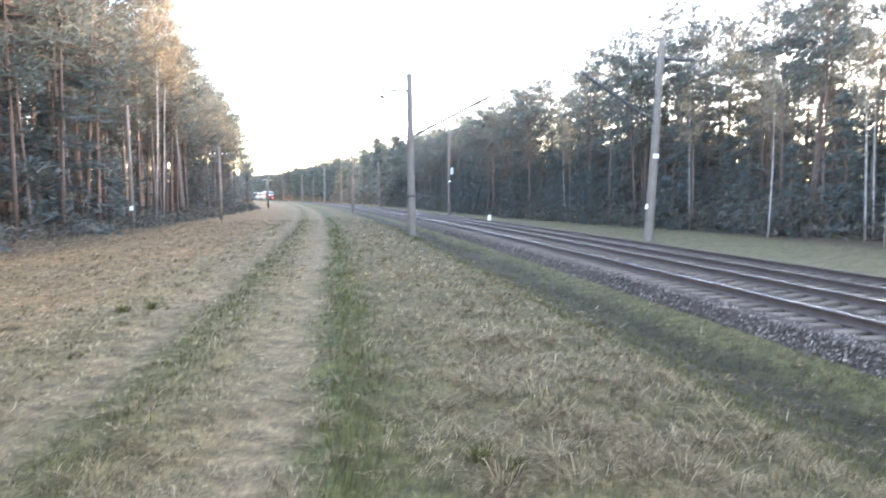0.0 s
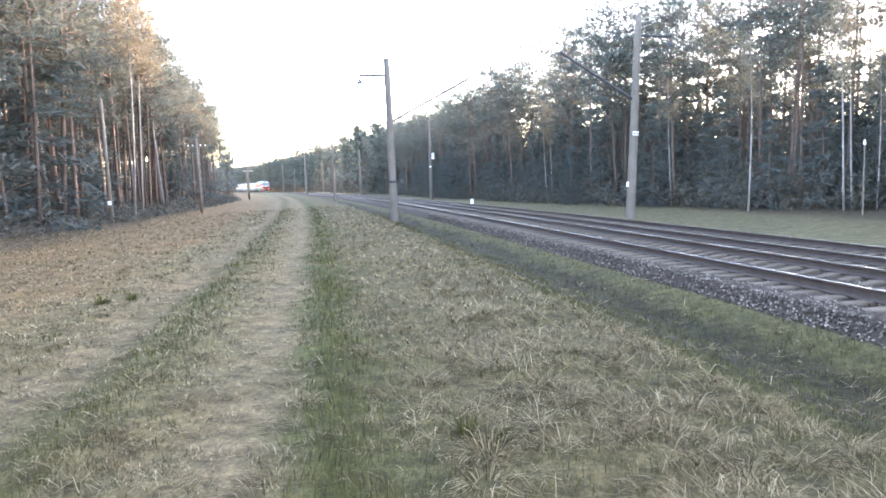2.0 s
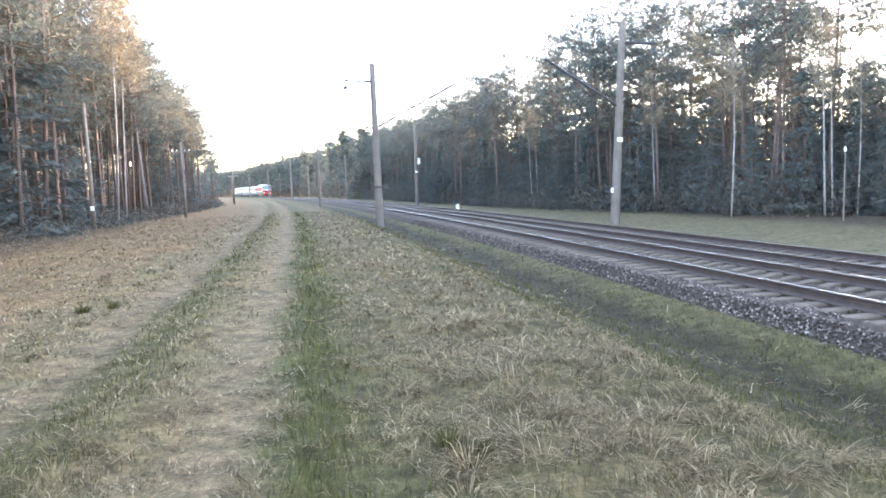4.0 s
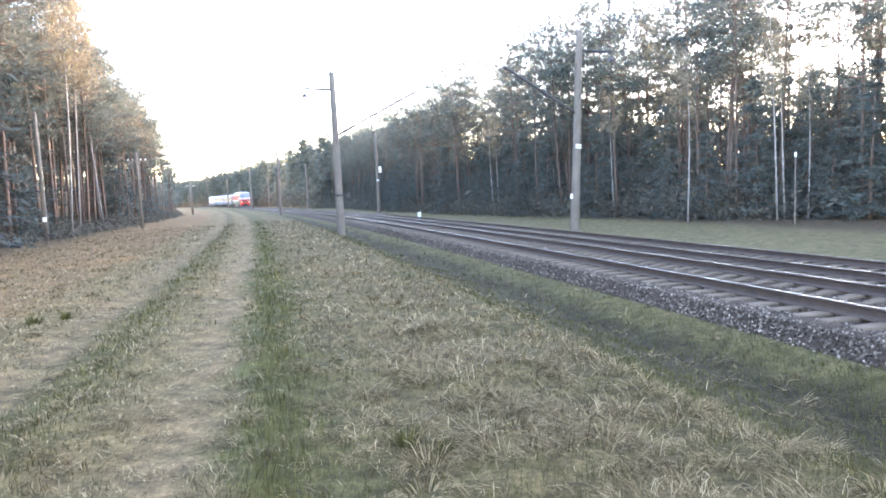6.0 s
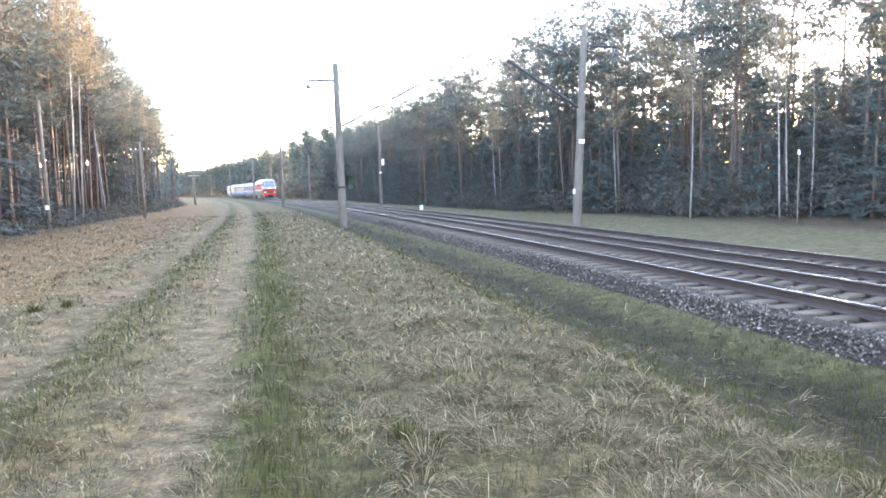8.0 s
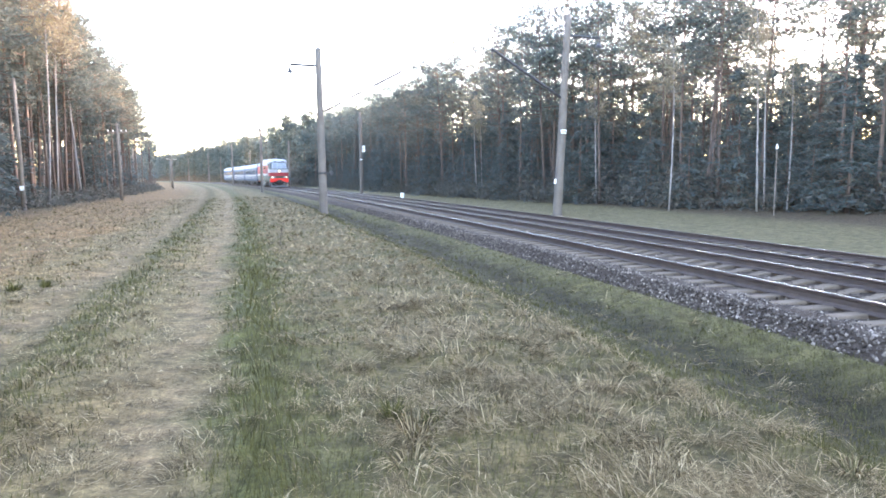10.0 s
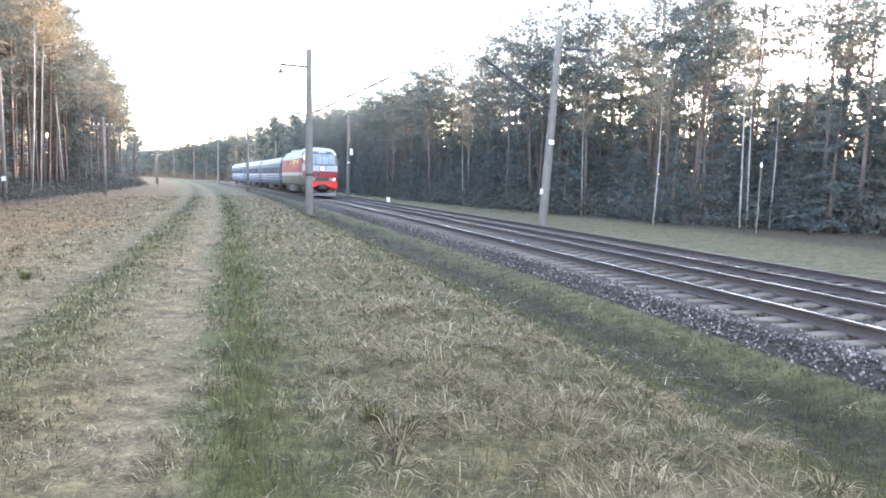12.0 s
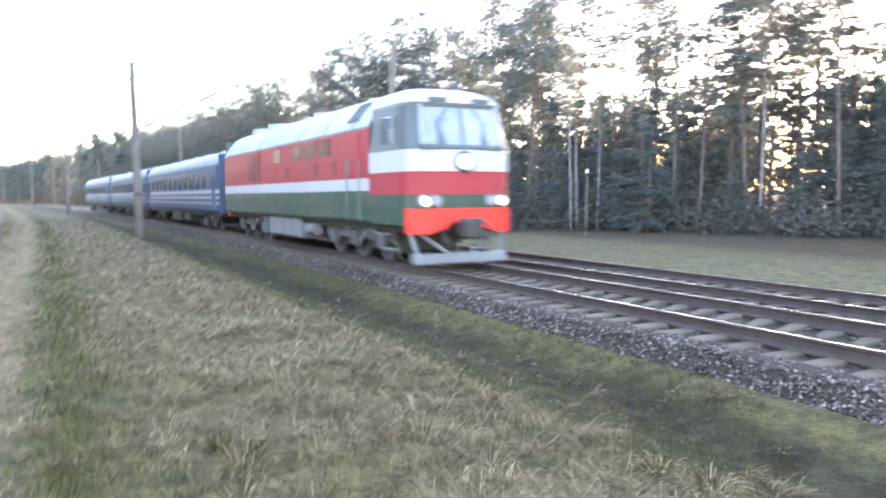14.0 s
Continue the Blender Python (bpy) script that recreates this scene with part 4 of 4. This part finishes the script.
def bogie(parent, y, axles, r, mat):
    b = part("bogie", boxes((-1.12, -0.98, y - axles[-1] - 0.75, y + axles[-1] + 0.75, 0.62, 0.86), (0.98, 1.12, y - axles[-1] - 0.75, y + axles[-1] + 0.75, 0.62, 0.86),
                            (-1.0, 1.0, y - 0.3, y + 0.3, 0.55, 0.85), bevel=0.03), mat, parent, "grimy steel bogie frame")
    for a in (list(axles) + [-v for v in axles if v]):
        for s in (-1, 1):
            part("axle_box", boxes((s * 1.08 - 0.12, s * 1.08 + 0.12, y + a - 0.2, y + a + 0.2, r - 0.22, r + 0.22), bevel=0.04), mat, b)
            for dy in (-0.36, 0.36):
                part("spring", tube(bmesh.new(), [(s * 1.08, y + a + dy, r - 0.1), (s * 1.08, y + a + dy, r + 0.34)], 0.10, 10), GRIME, b)
    for s in (-1, 1):
        part("brake_cylinder", tube(bmesh.new(), [(s * 1.16, y - 0.62, 0.98), (s * 1.16, y - 0.25, 0.98)], 0.12, 10), STEEL, b)
        part("damper", tube(bmesh.new(), [(s * 1.2, y + 0.5, 0.55), (s * 1.2, y + 1.3, 1.05)], 0.05, 8), STEEL, b)
        part("sand_pipe", tube(bmesh.new(), [(s * 1.12, y + axles[-1] + 0.6, 1.1), (s * 1.0, y + axles[-1] + 0.75, 0.5), (s * 0.82, y + axles[-1] + 0.62, 0.12)], 0.03, 6), STEEL, b)
    return b


WHEELS = []


def build_locomotive():
    ob = thing("locomotive", Matrix(), "red, white and green diesel locomotive with lit headlights", "locomotive")
    # long body: side walls and roof are parts of their own
    y0, y1 = -9.6, 8.35
    ys = [y0, y0 + 0.15] + [y0 + 0.15 + (y1 - y0 - 0.15) * i / 12 for i in range(1, 13)]
    wall = [(1.46, 1.12), (1.53, 1.22), (1.55, 2.02), (1.55, 2.36), (1.55, 3.0), (1.52, 3.72)]
    for s in (-1, 1):
        rings = [[(s * (x - (0.12 if y == y0 else 0)), y, z) for x, z in wall] for y in ys]
        w = part("side_wall", grid_mesh(rings, [1, 1, 2, 0, 0]), [RED, GREEN, CREAM], ob, "red side wall with white stripe and green skirt")
        # framed engine-room windows, grilles and door
        for yw, wd in ((2.05, 1.15), (3.4, 1.15), (4.75, 1.15), (-0.5, 0.95)):
            x = s * 1.525
            f = part("window_frame", boxes((x - 0.02, x + 0.02, yw - wd / 2 - 0.06, yw + wd / 2 + 0.06, 3.05, 3.66), bevel=0.012), OXIDE, ob)
            part("pane", boxes((x - 0.028, x + 0.028, yw - wd / 2, yw + wd / 2, 3.11, 3.60)), DIM, f)
        for yg in (-4.4, -3.4):
            x = s * 1.54
            g = part("grille", boxes((x - 0.02, x + 0.02, yg - 0.48, yg + 0.48, 2.5, 3.6), bevel=0.01), OXIDE, ob)
            for k in range(9):
                part("slat", boxes((x - 0.035, x + 0.035, yg - 0.44, yg + 0.44, 2.56 + k * 0.115, 2.60 + k * 0.115)), OXIDE, g)
        for yh in (0.7, 3.9, 5.6):
            part("hatch", boxes((s * 1.55 - 0.015, s * 1.55 + 0.015, yh - 0.24, yh + 0.24, 2.52, 2.92), bevel=0.01), OXIDE, w)
        d = part("door", boxes((s * 1.55 - 0.018, s * 1.55 + 0.018, 6.9, 7.65, 2.4, 3.6), bevel=0.01), RED, ob, "red crew door")
        part("door_handle", tube(bmesh.new(), [(s * 1.59, 6.95, 2.5), (s * 1.59, 6.95, 2.9)], 0.02, 6), STEEL, d)
        for yr in (6.8, 7.75):
            part("grab_rail", tube(bmesh.new(), [(s * 1.61, yr, 1.2), (s * 1.61, yr, 2.9)], 0.02, 6), STEEL, w)
        part("skirt_rib", boxes((s * 1.555 - 0.012, s * 1.555 + 0.012, y0 + 0.2, y1, 1.58, 1.63)), GREEN, w)
    half = [(1.52, 3.72), (1.54, 3.78), (1.30, 4.18), (0.98, 4.54), (0.6, 4.73), (0.0, 4.78)]
    full = half + [(-x, z) for x, z in half[-2::-1]]
    roof = part("roof", grid_mesh([[(x * (0.94 if y == y0 else 1), y, z - (0.1 if y == y0 and z > 4 else 0)) for x, z in full] for y in ys], [0] * (len(full) - 1)), [ROOF], ob, "pale grey faceted roof")
    for yr in (-8.2, -5.6, -3.0, -0.4, 2.2, 4.8, 7.2):
        part("roof_seam", grid_mesh([[(x * 1.012, yy, z + 0.02) for x, z in full] for yy in (yr - 0.05, yr + 0.05)], [0] * (len(full) - 1)), [SLATE], roof)
    for yr, w, h in ((-6.9, 0.75, 0.16), (-4.3, 0.75, 0.16), (0.9, 0.5, 0.14), (5.8, 0.4, 0.1)):
        part("roof_fan_ring", tube(bmesh.new(), [(0, yr, 4.66), (0, yr, 4.76 + h)], [w + 0.06, w], 18), ROOF, roof)
    for s in (-1, 1):
        for k in range(7):
            yl = 7.35 - 0.13 * k
            part("roof_louvre", tube(bmesh.new(), [(s * 1.44, yl, 4.0), (s * 1.0, yl, 4.54)], 0.03, 5), SLATE, roof)
    part("end_wall", boxes((-1.42, 1.42, y0 - 0.05, y0 + 0.02, 1.12, 4.5), bevel=0.05), SLATE, ob)
    part("end_band", boxes((-1.36, 1.36, y0 - 0.09, y0 - 0.04, 2.4, 2.95), bevel=0.01), CREAM, ob)
    part("end_band", boxes((-1.36, 1.36, y0 - 0.09, y0 - 0.04, 1.5, 2.39), bevel=0.01), RED, ob)
    part("rear_apron", boxes((-1.36, 1.36, y0 - 0.3, y0 - 0.1, 0.92, 1.49), bevel=0.03), BRIGHT, ob, "bright red rear apron")
    # the cab: rows of heights, each with the outline of its plan
    zs = [1.12, 1.55, 1.90, 2.48, 3.02, 3.08, 4.13, 4.20, 4.46, 4.62, 4.74]
    hw = [1.50, 1.54, 1.55, 1.55, 1.55, 1.54, 1.42, 1.44, 1.24, 0.98, 0.55]
    yf = [10.72, 10.76, 10.80, 10.84, 10.85, 10.84, 10.54, 10.64, 10.42, 9.95, 9.0]
    mats = [1, 1, 0, 2, 3, 3, 4, 4, 4, 4]
    rings = []
    for z, w, f in zip(zs, hw, yf):
        right = [(w, 8.35, z), (w, 9.2, z), (w, f - 0.62, z), (w - 0.07, f - 0.28, z), (w - 0.30, f - 0.07, z), (w * 0.45, f, z), (0, f + 0.02, z)]
        rings.append(right + [(-x, y, z2) for x, y, z2 in right[-2::-1]])
    bm = bmesh.new()
    vs = [[bm.verts.new(p) for p in r] for r in rings]
    for (a, b), mi in zip(zip(vs, vs[1:]), mats):
        for i in range(len(a) - 1):
            bm.faces.new((a[i], a[i + 1], b[i + 1], b[i])).material_index = mi
    bm.faces.new(vs[-1])
    cab = part("cab", bm, [RED, GREEN, CREAM, SLATE, ROOF], ob, "driver's cab with white and red bands")

    def front_y(z):
        return float(np.interp(z, zs, yf))
    for s in (-1, 1):
        bm = bmesh.new()
        x0, x1 = 0.05, 1.12
        pts = [(s * x0, front_y(3.14) + 0.03, 3.14), (s * x1, front_y(3.14) - 0.03, 3.14), (s * (x1 - 0.06), front_y(4.08) - 0.02, 4.08), (s * x0, front_y(4.08) + 0.04, 4.08)]
        back = [(x, y - 0.03, z) for x, y, z in pts]
        v = [bm.verts.new(p) for p in pts + back]
        for q in ((0, 1, 2, 3), (7, 6, 5, 4), (0, 4, 5, 1), (1, 5, 6, 2), (2, 6, 7, 3), (3, 7, 4, 0)):
            bm.faces.new([v[i] for i in q])
        wnd = part("windscreen", bm, PANE, ob, "large flat windscreen pane reflecting the sky")
        part("wiper", tube(bmesh.new(), [(s * 0.35, front_y(4.08) + 0.08, 4.12), (s * 0.75, front_y(3.62) + 0.09, 3.6)], 0.015, 5), BLACKPAINT, wnd)
        part("corner_post", tube(bmesh.new(), [(s * 1.17, front_y(3.14) - 0.03, 3.12), (s * 1.10, front_y(4.15) - 0.03, 4.16)], 0.04, 8), ROOF, cab)
        part("visor", boxes((s * 0.62 - 0.24, s * 0.62 + 0.24, front_y(4.26) - 0.05, front_y(4.26) + 0.06, 4.21, 4.33), bevel=0.01), SLATE, cab)
        bm = boxes((s * 1.50 - 0.03, s * 1.50 + 0.03, 9.1, 9.75, 3.2, 3.9), bevel=0.02)
        part("cab_side_window", bm, PANE, cab)
        part("mirror", boxes((s * 1.64 - 0.06, s * 1.64 + 0.06, 9.95, 10.05, 3.2, 3.55), bevel=0.015), STEEL, cab)
        for k, (x, m, r) in enumerate(((1.12, LIT, 0.125), (0.80, UNLIT, 0.12))):
            lamp = part("buffer_light" if m is LIT else "marker_light", tube(bmesh.new(), [(s * x, 10.70, 1.73), (s * x, 10.84, 1.73), (s * x, 10.86, 1.73)], [r + 0.04, r + 0.04, r + 0.01], 18), STEEL, ob)
            part("lens", tube(bmesh.new(), [(s * x, 10.855, 1.73), (s * x, 10.875, 1.73)], [r, r * 0.85], 18), m, lamp)
    head = part("headlight", tube(bmesh.new(), [(0, 10.80, 2.72), (0, 10.90, 2.72), (0, 10.92, 2.72)], [0.30, 0.28, 0.25], 22), SLATE, ob, "large round lit headlight", True)
    part("lens", tube(bmesh.new(), [(0, 10.915, 2.72), (0, 10.94, 2.72)], [0.2, 0.17], 22), LIT, head)
    part("sill_strip", boxes((-1.2, 1.2, 10.83, 10.875, 3.02, 3.08), bevel=0.01), SLATE, cab)
    part("aerial", tube(bmesh.new(), [(0.1, 9.4, 4.66), (0.1, 9.4, 5.05)], 0.02, 6), IRON, roof)
    part("horn", tube(bmesh.new(), [(-0.4, 9.3, 4.74), (-0.4, 9.8, 4.76)], [0.04, 0.1], 10), IRON, roof)
    # apron, plough, coupler, buffer beam
    bm = bmesh.new()
    prof = [(-1.48, 0.92), (-1.0, 0.92), (-0.55, 1.05), (-0.32, 1.2), (0.32, 1.2), (0.55, 1.05), (1.0, 0.92), (1.48, 0.92)]
    lo = [[bm.verts.new((x, yy - (0.22 if abs(x) > 1.4 else 0), z)) for x, z in prof] for yy in (10.62, 10.84)]
    hi = [[bm.verts.new((x, yy - (0.22 if abs(x) > 1.4 else 0), 1.545)) for x, z in prof] for yy in (10.62, 10.84)]
    for i in range(len(prof) - 1):
        bm.faces.new((lo[1][i], lo[1][i + 1], hi[1][i + 1], hi[1][i]))
        bm.faces.new((lo[0][i + 1], lo[0][i], hi[0][i], hi[0][i + 1]))
        bm.faces.new((lo[0][i], lo[0][i + 1], lo[1][i + 1], lo[1][i]))
        bm.faces.new((hi[1][i], hi[1][i + 1], hi[0][i + 1], hi[0][i]))
    for i in (0, -1):
        bm.faces.new((lo[0][i], lo[1][i], hi[1][i], hi[0][i]))
    part("apron", bm, BRIGHT, ob, "bright red front apron notched for the coupler")
    part("frame_beam", boxes((-1.3, 1.3, -9.6, 10.6, 0.95, 1.14)), GRIME, ob)
    pl = part("track_plough", boxes((-1.35, 1.35, 10.42, 10.72, 0.14, 0.40), bevel=0.04), STEEL, ob, "grey steel track plough")
    for s in (-1, 1):
        part("plough_strut", tube(bmesh.new(), [(s * 1.2, 10.55, 0.36), (s * 1.38, 10.5, 0.95)], 0.07, 6), STEEL, pl)
        part("plough_strut", tube(bmesh.new(), [(s * 0.3, 10.6, 0.36), (s * 1.1, 10.45, 0.92)], 0.06, 6), STEEL, pl)
        part("air_hose", tube(bmesh.new(), [(s * 0.55, 10.7, 1.0), (s * 0.6, 11.0, 0.7), (s * 0.45, 11.0, 0.45), (s * 0.4, 10.8, 0.5)], 0.03, 8), GRIME, pl)
    cp = part("coupler", boxes((-0.16, 0.16, 10.5, 11.05, 0.9, 1.18), (-0.3, 0.3, 11.0, 11.3, 0.78, 1.3), (0.1, 0.38, 11.15, 11.5, 0.82, 1.26), bevel=0.05), GRIME, ob, "dark cast-steel automatic coupler")
    part("coupler_lever", tube(bmesh.new(), [(-0.3, 11.1, 1.3), (-0.9, 10.8, 1.0), (-1.25, 10.7, 0.95)], 0.02, 6), STEEL, cp)
    # underframe
    tank = part("fuel_tank", boxes((-1.40, 1.40, -2.3, 1.7, 0.38, 1.10), bevel=0.08), TANK, ob, "grey fuel tank box")
    for s in (-1, 1):
        part("tank_panel", boxes((s * 1.40 - 0.02, s * 1.40 + 0.02, -2.2, -0.35, 0.46, 1.05), bevel=0.01), TANK, tank)
        part("tank_panel", boxes((s * 1.40 - 0.02, s * 1.40 + 0.02, -0.2, 1.6, 0.46, 1.05), bevel=0.01), TANK, tank)
        part("battery_box", boxes((s * 1.28 - 0.14, s * 1.28 + 0.14, -3.15, -2.45, 0.42, 1.08), bevel=0.03), BOGIE, ob)
        part("air_tank", tube(bmesh.new(), [(s * 1.2, 2.1, 0.75), (s * 1.2, 3.0, 0.75)], 0.2, 12), STEEL, ob)
        for k, yy in enumerate((9.4, 8.9)):
            part("step", boxes((s * 1.35 - 0.14, s * 1.35 + 0.14, yy - 0.3, yy + 0.2, 0.45 + 0.4 * k, 0.49 + 0.4 * k)), STEEL, ob)
    for yb in (-5.9, 6.3):
        bogie(ob, yb, (0.0, 1.9), 0.61, BOGIE)
        part("motor_casing", boxes((-0.92, 0.92, yb - 2.55, yb + 2.55, 0.34, 0.98), bevel=0.05), GRIME, ob)
        for s in (-1, 1):
            for k in range(4):
                part("equaliser", boxes((s * 1.17 - 0.05, s * 1.17 + 0.05, yb - 1.75 + 0.95 * k, yb - 1.25 + 0.95 * k, 0.86, 1.08), bevel=0.03), STEEL if k % 2 else BOGIE, ob)
        for a in (-1.9, 0.0, 1.9):
            WHEELS.append(wheelset(ob, yb + a, 0.61))
    return ob


def build_coach():
    ob = thing("coach", Matrix(), "blue passenger coach with white stripes and grey roof", "railway coach", "coaches of the train")
    half_len = 12.1
    ys = [-half_len, -half_len + 0.2, -6, 0, 6, half_len - 0.2, half_len]
    wall = [(1.46, 1.05), (1.52, 1.15), (1.53, 1.50), (1.53, 1.56), (1.53, 1.78), (1.53, 1.86), (1.53, 2.05), (1.53, 2.22), (1.53, 3.12), (1.50, 3.50)]
    mats = [0, 0, 1, 0, 1, 0, 1, 0, 0]
    for s in (-1, 1):
        rings = [[(s * (x - (0.1 if abs(y) == half_len else 0)), y, z) for x, z in wall] for y in ys]
        w = part("side_wall", grid_mesh(rings, mats), [BLUE, CREAM], ob, "blue side wall with white stripes")
        for k in range(12):
            rib = part("corrugation", boxes((s * 1.53 - 0.014, s * 1.53 + 0.014, -10.4, 10.4, 1.20 + 0.075 * k, 1.225 + 0.075 * k)), BLUE if k not in (4, 8, 9) else CREAM, w)
        for k in range(11):
            yw = -9.0 + 1.8 * k
            f = part("window_frame", boxes((s * 1.528 - 0.02, s * 1.528 + 0.02, yw - 0.56, yw + 0.56, 2.28, 3.14), bevel=0.012), BLUE, ob)
            part("pane", boxes((s * 1.528 - 0.028, s * 1.528 + 0.028, yw - 0.5, yw + 0.5, 2.34, 3.08)), COACH_GLASS, f)
        for yd in (-11.2, 11.2):
            d = part("door", boxes((s * 1.52 - 0.018, s * 1.52 + 0.018, yd - 0.4, yd + 0.4, 1.15, 3.2), bevel=0.01), BLUE, ob)
            part("pane", boxes((s * 1.52 - 0.026, s * 1.52 + 0.026, yd - 0.25, yd + 0.25, 2.3, 3.0)), COACH_GLASS, d)
    half = [(1.50, 3.50), (1.52, 3.56), (1.36, 3.90), (1.0, 4.16), (0.5, 4.30), (0.0, 4.34)]
    full = half + [(-x, z) for x, z in half[-2::-1]]
    roof = part("roof", grid_mesh([[(x * (0.95 if abs(y) == half_len else 1), y, z) for x, z in full] for y in ys], [0] * (len(full) - 1)), [COACH_ROOF], ob, "light grey arched roof", True)
    for k in range(5):
        yv = -8 + 4 * k
        part("roof_vent", boxes((-0.22, 0.22, yv - 0.3, yv + 0.3, 4.30, 4.44), bevel=0.04), COACH_ROOF, roof)
    for s in (-1, 1):
        e = part("end_wall", boxes((-1.42, 1.42, s * half_len - 0.05, s * half_len + 0.05, 1.05, 4.05), bevel=0.04), BLUE, ob)
        part("gangway", boxes((-0.55, 0.55, s * (half_len + 0.2) - 0.2, s * (half_len + 0.2) + 0.2, 1.1, 3.3), bevel=0.05), GRIME, e, "dark rubber gangway")
    part("underframe", boxes((-1.35, 1.35, -12.0, 12.0, 0.85, 1.06), (-1.3, 1.3, -2.6, 0.6, 0.4, 0.86), (-1.25, 1.25, 1.4, 3.4, 0.45, 0.86), bevel=0.03), GRIME, ob)
    for yb in (-8.5, 8.5):
        bogie(ob, yb, (1.2,), 0.475, GRIME)
        for a in (-1.2, 1.2):
            wheelset(ob, yb + a, 0.475)
    return ob


loco = build_locomotive()
coach = build_coach()
SIZE = 0.93
loco.scale = coach.scale = (SIZE, SIZE, SIZE)
TRAIN = [(loco, 21.0 * SIZE), (coach, 24.5 * SIZE), (copy_thing(coach, Matrix()), 24.5 * SIZE), (copy_thing(coach, Matrix()), 24.5 * SIZE)]


# ---- what moves: the train, coming along the near track ----
SPEED, GAIN, FRONT_AT_END = 25.3, 0.07, 16.5
GAP = 0.7


def motions():
    times = [0.5 * i for i in range(29)]
    back = 0.0
    for ob, length in TRAIN:
        rows = []
        for t in times:
            s = s_at(FRONT_AT_END) + SPEED * (14.0 - t) - GAIN * (14.0 - t) ** 2 + back + length / 2
            y0, y1 = y_at(s - length * 0.36), y_at(s + length * 0.36)
            a, b = spot(y0, 0, RAIL_Z - 0.05), spot(y1, 0, RAIL_Z - 0.05)
            c, d = (a + b) / 2, a - b
            rows.append((t, pose(c.x, c.y, c.z, 0, 0, math.degrees(math.atan2(-d.x, d.y)))))
        walk(ob, rows)
        back += length + GAP
    turn = math.degrees(SPEED / (0.61 * SIZE)) / FPS
    for ob in WHEELS:
        x, y, z = ob.location
        walk(ob, [(i / FPS, pose(x, y, z, -turn * i, 0, 0)) for i in range(14 * FPS + 1)])


motions()
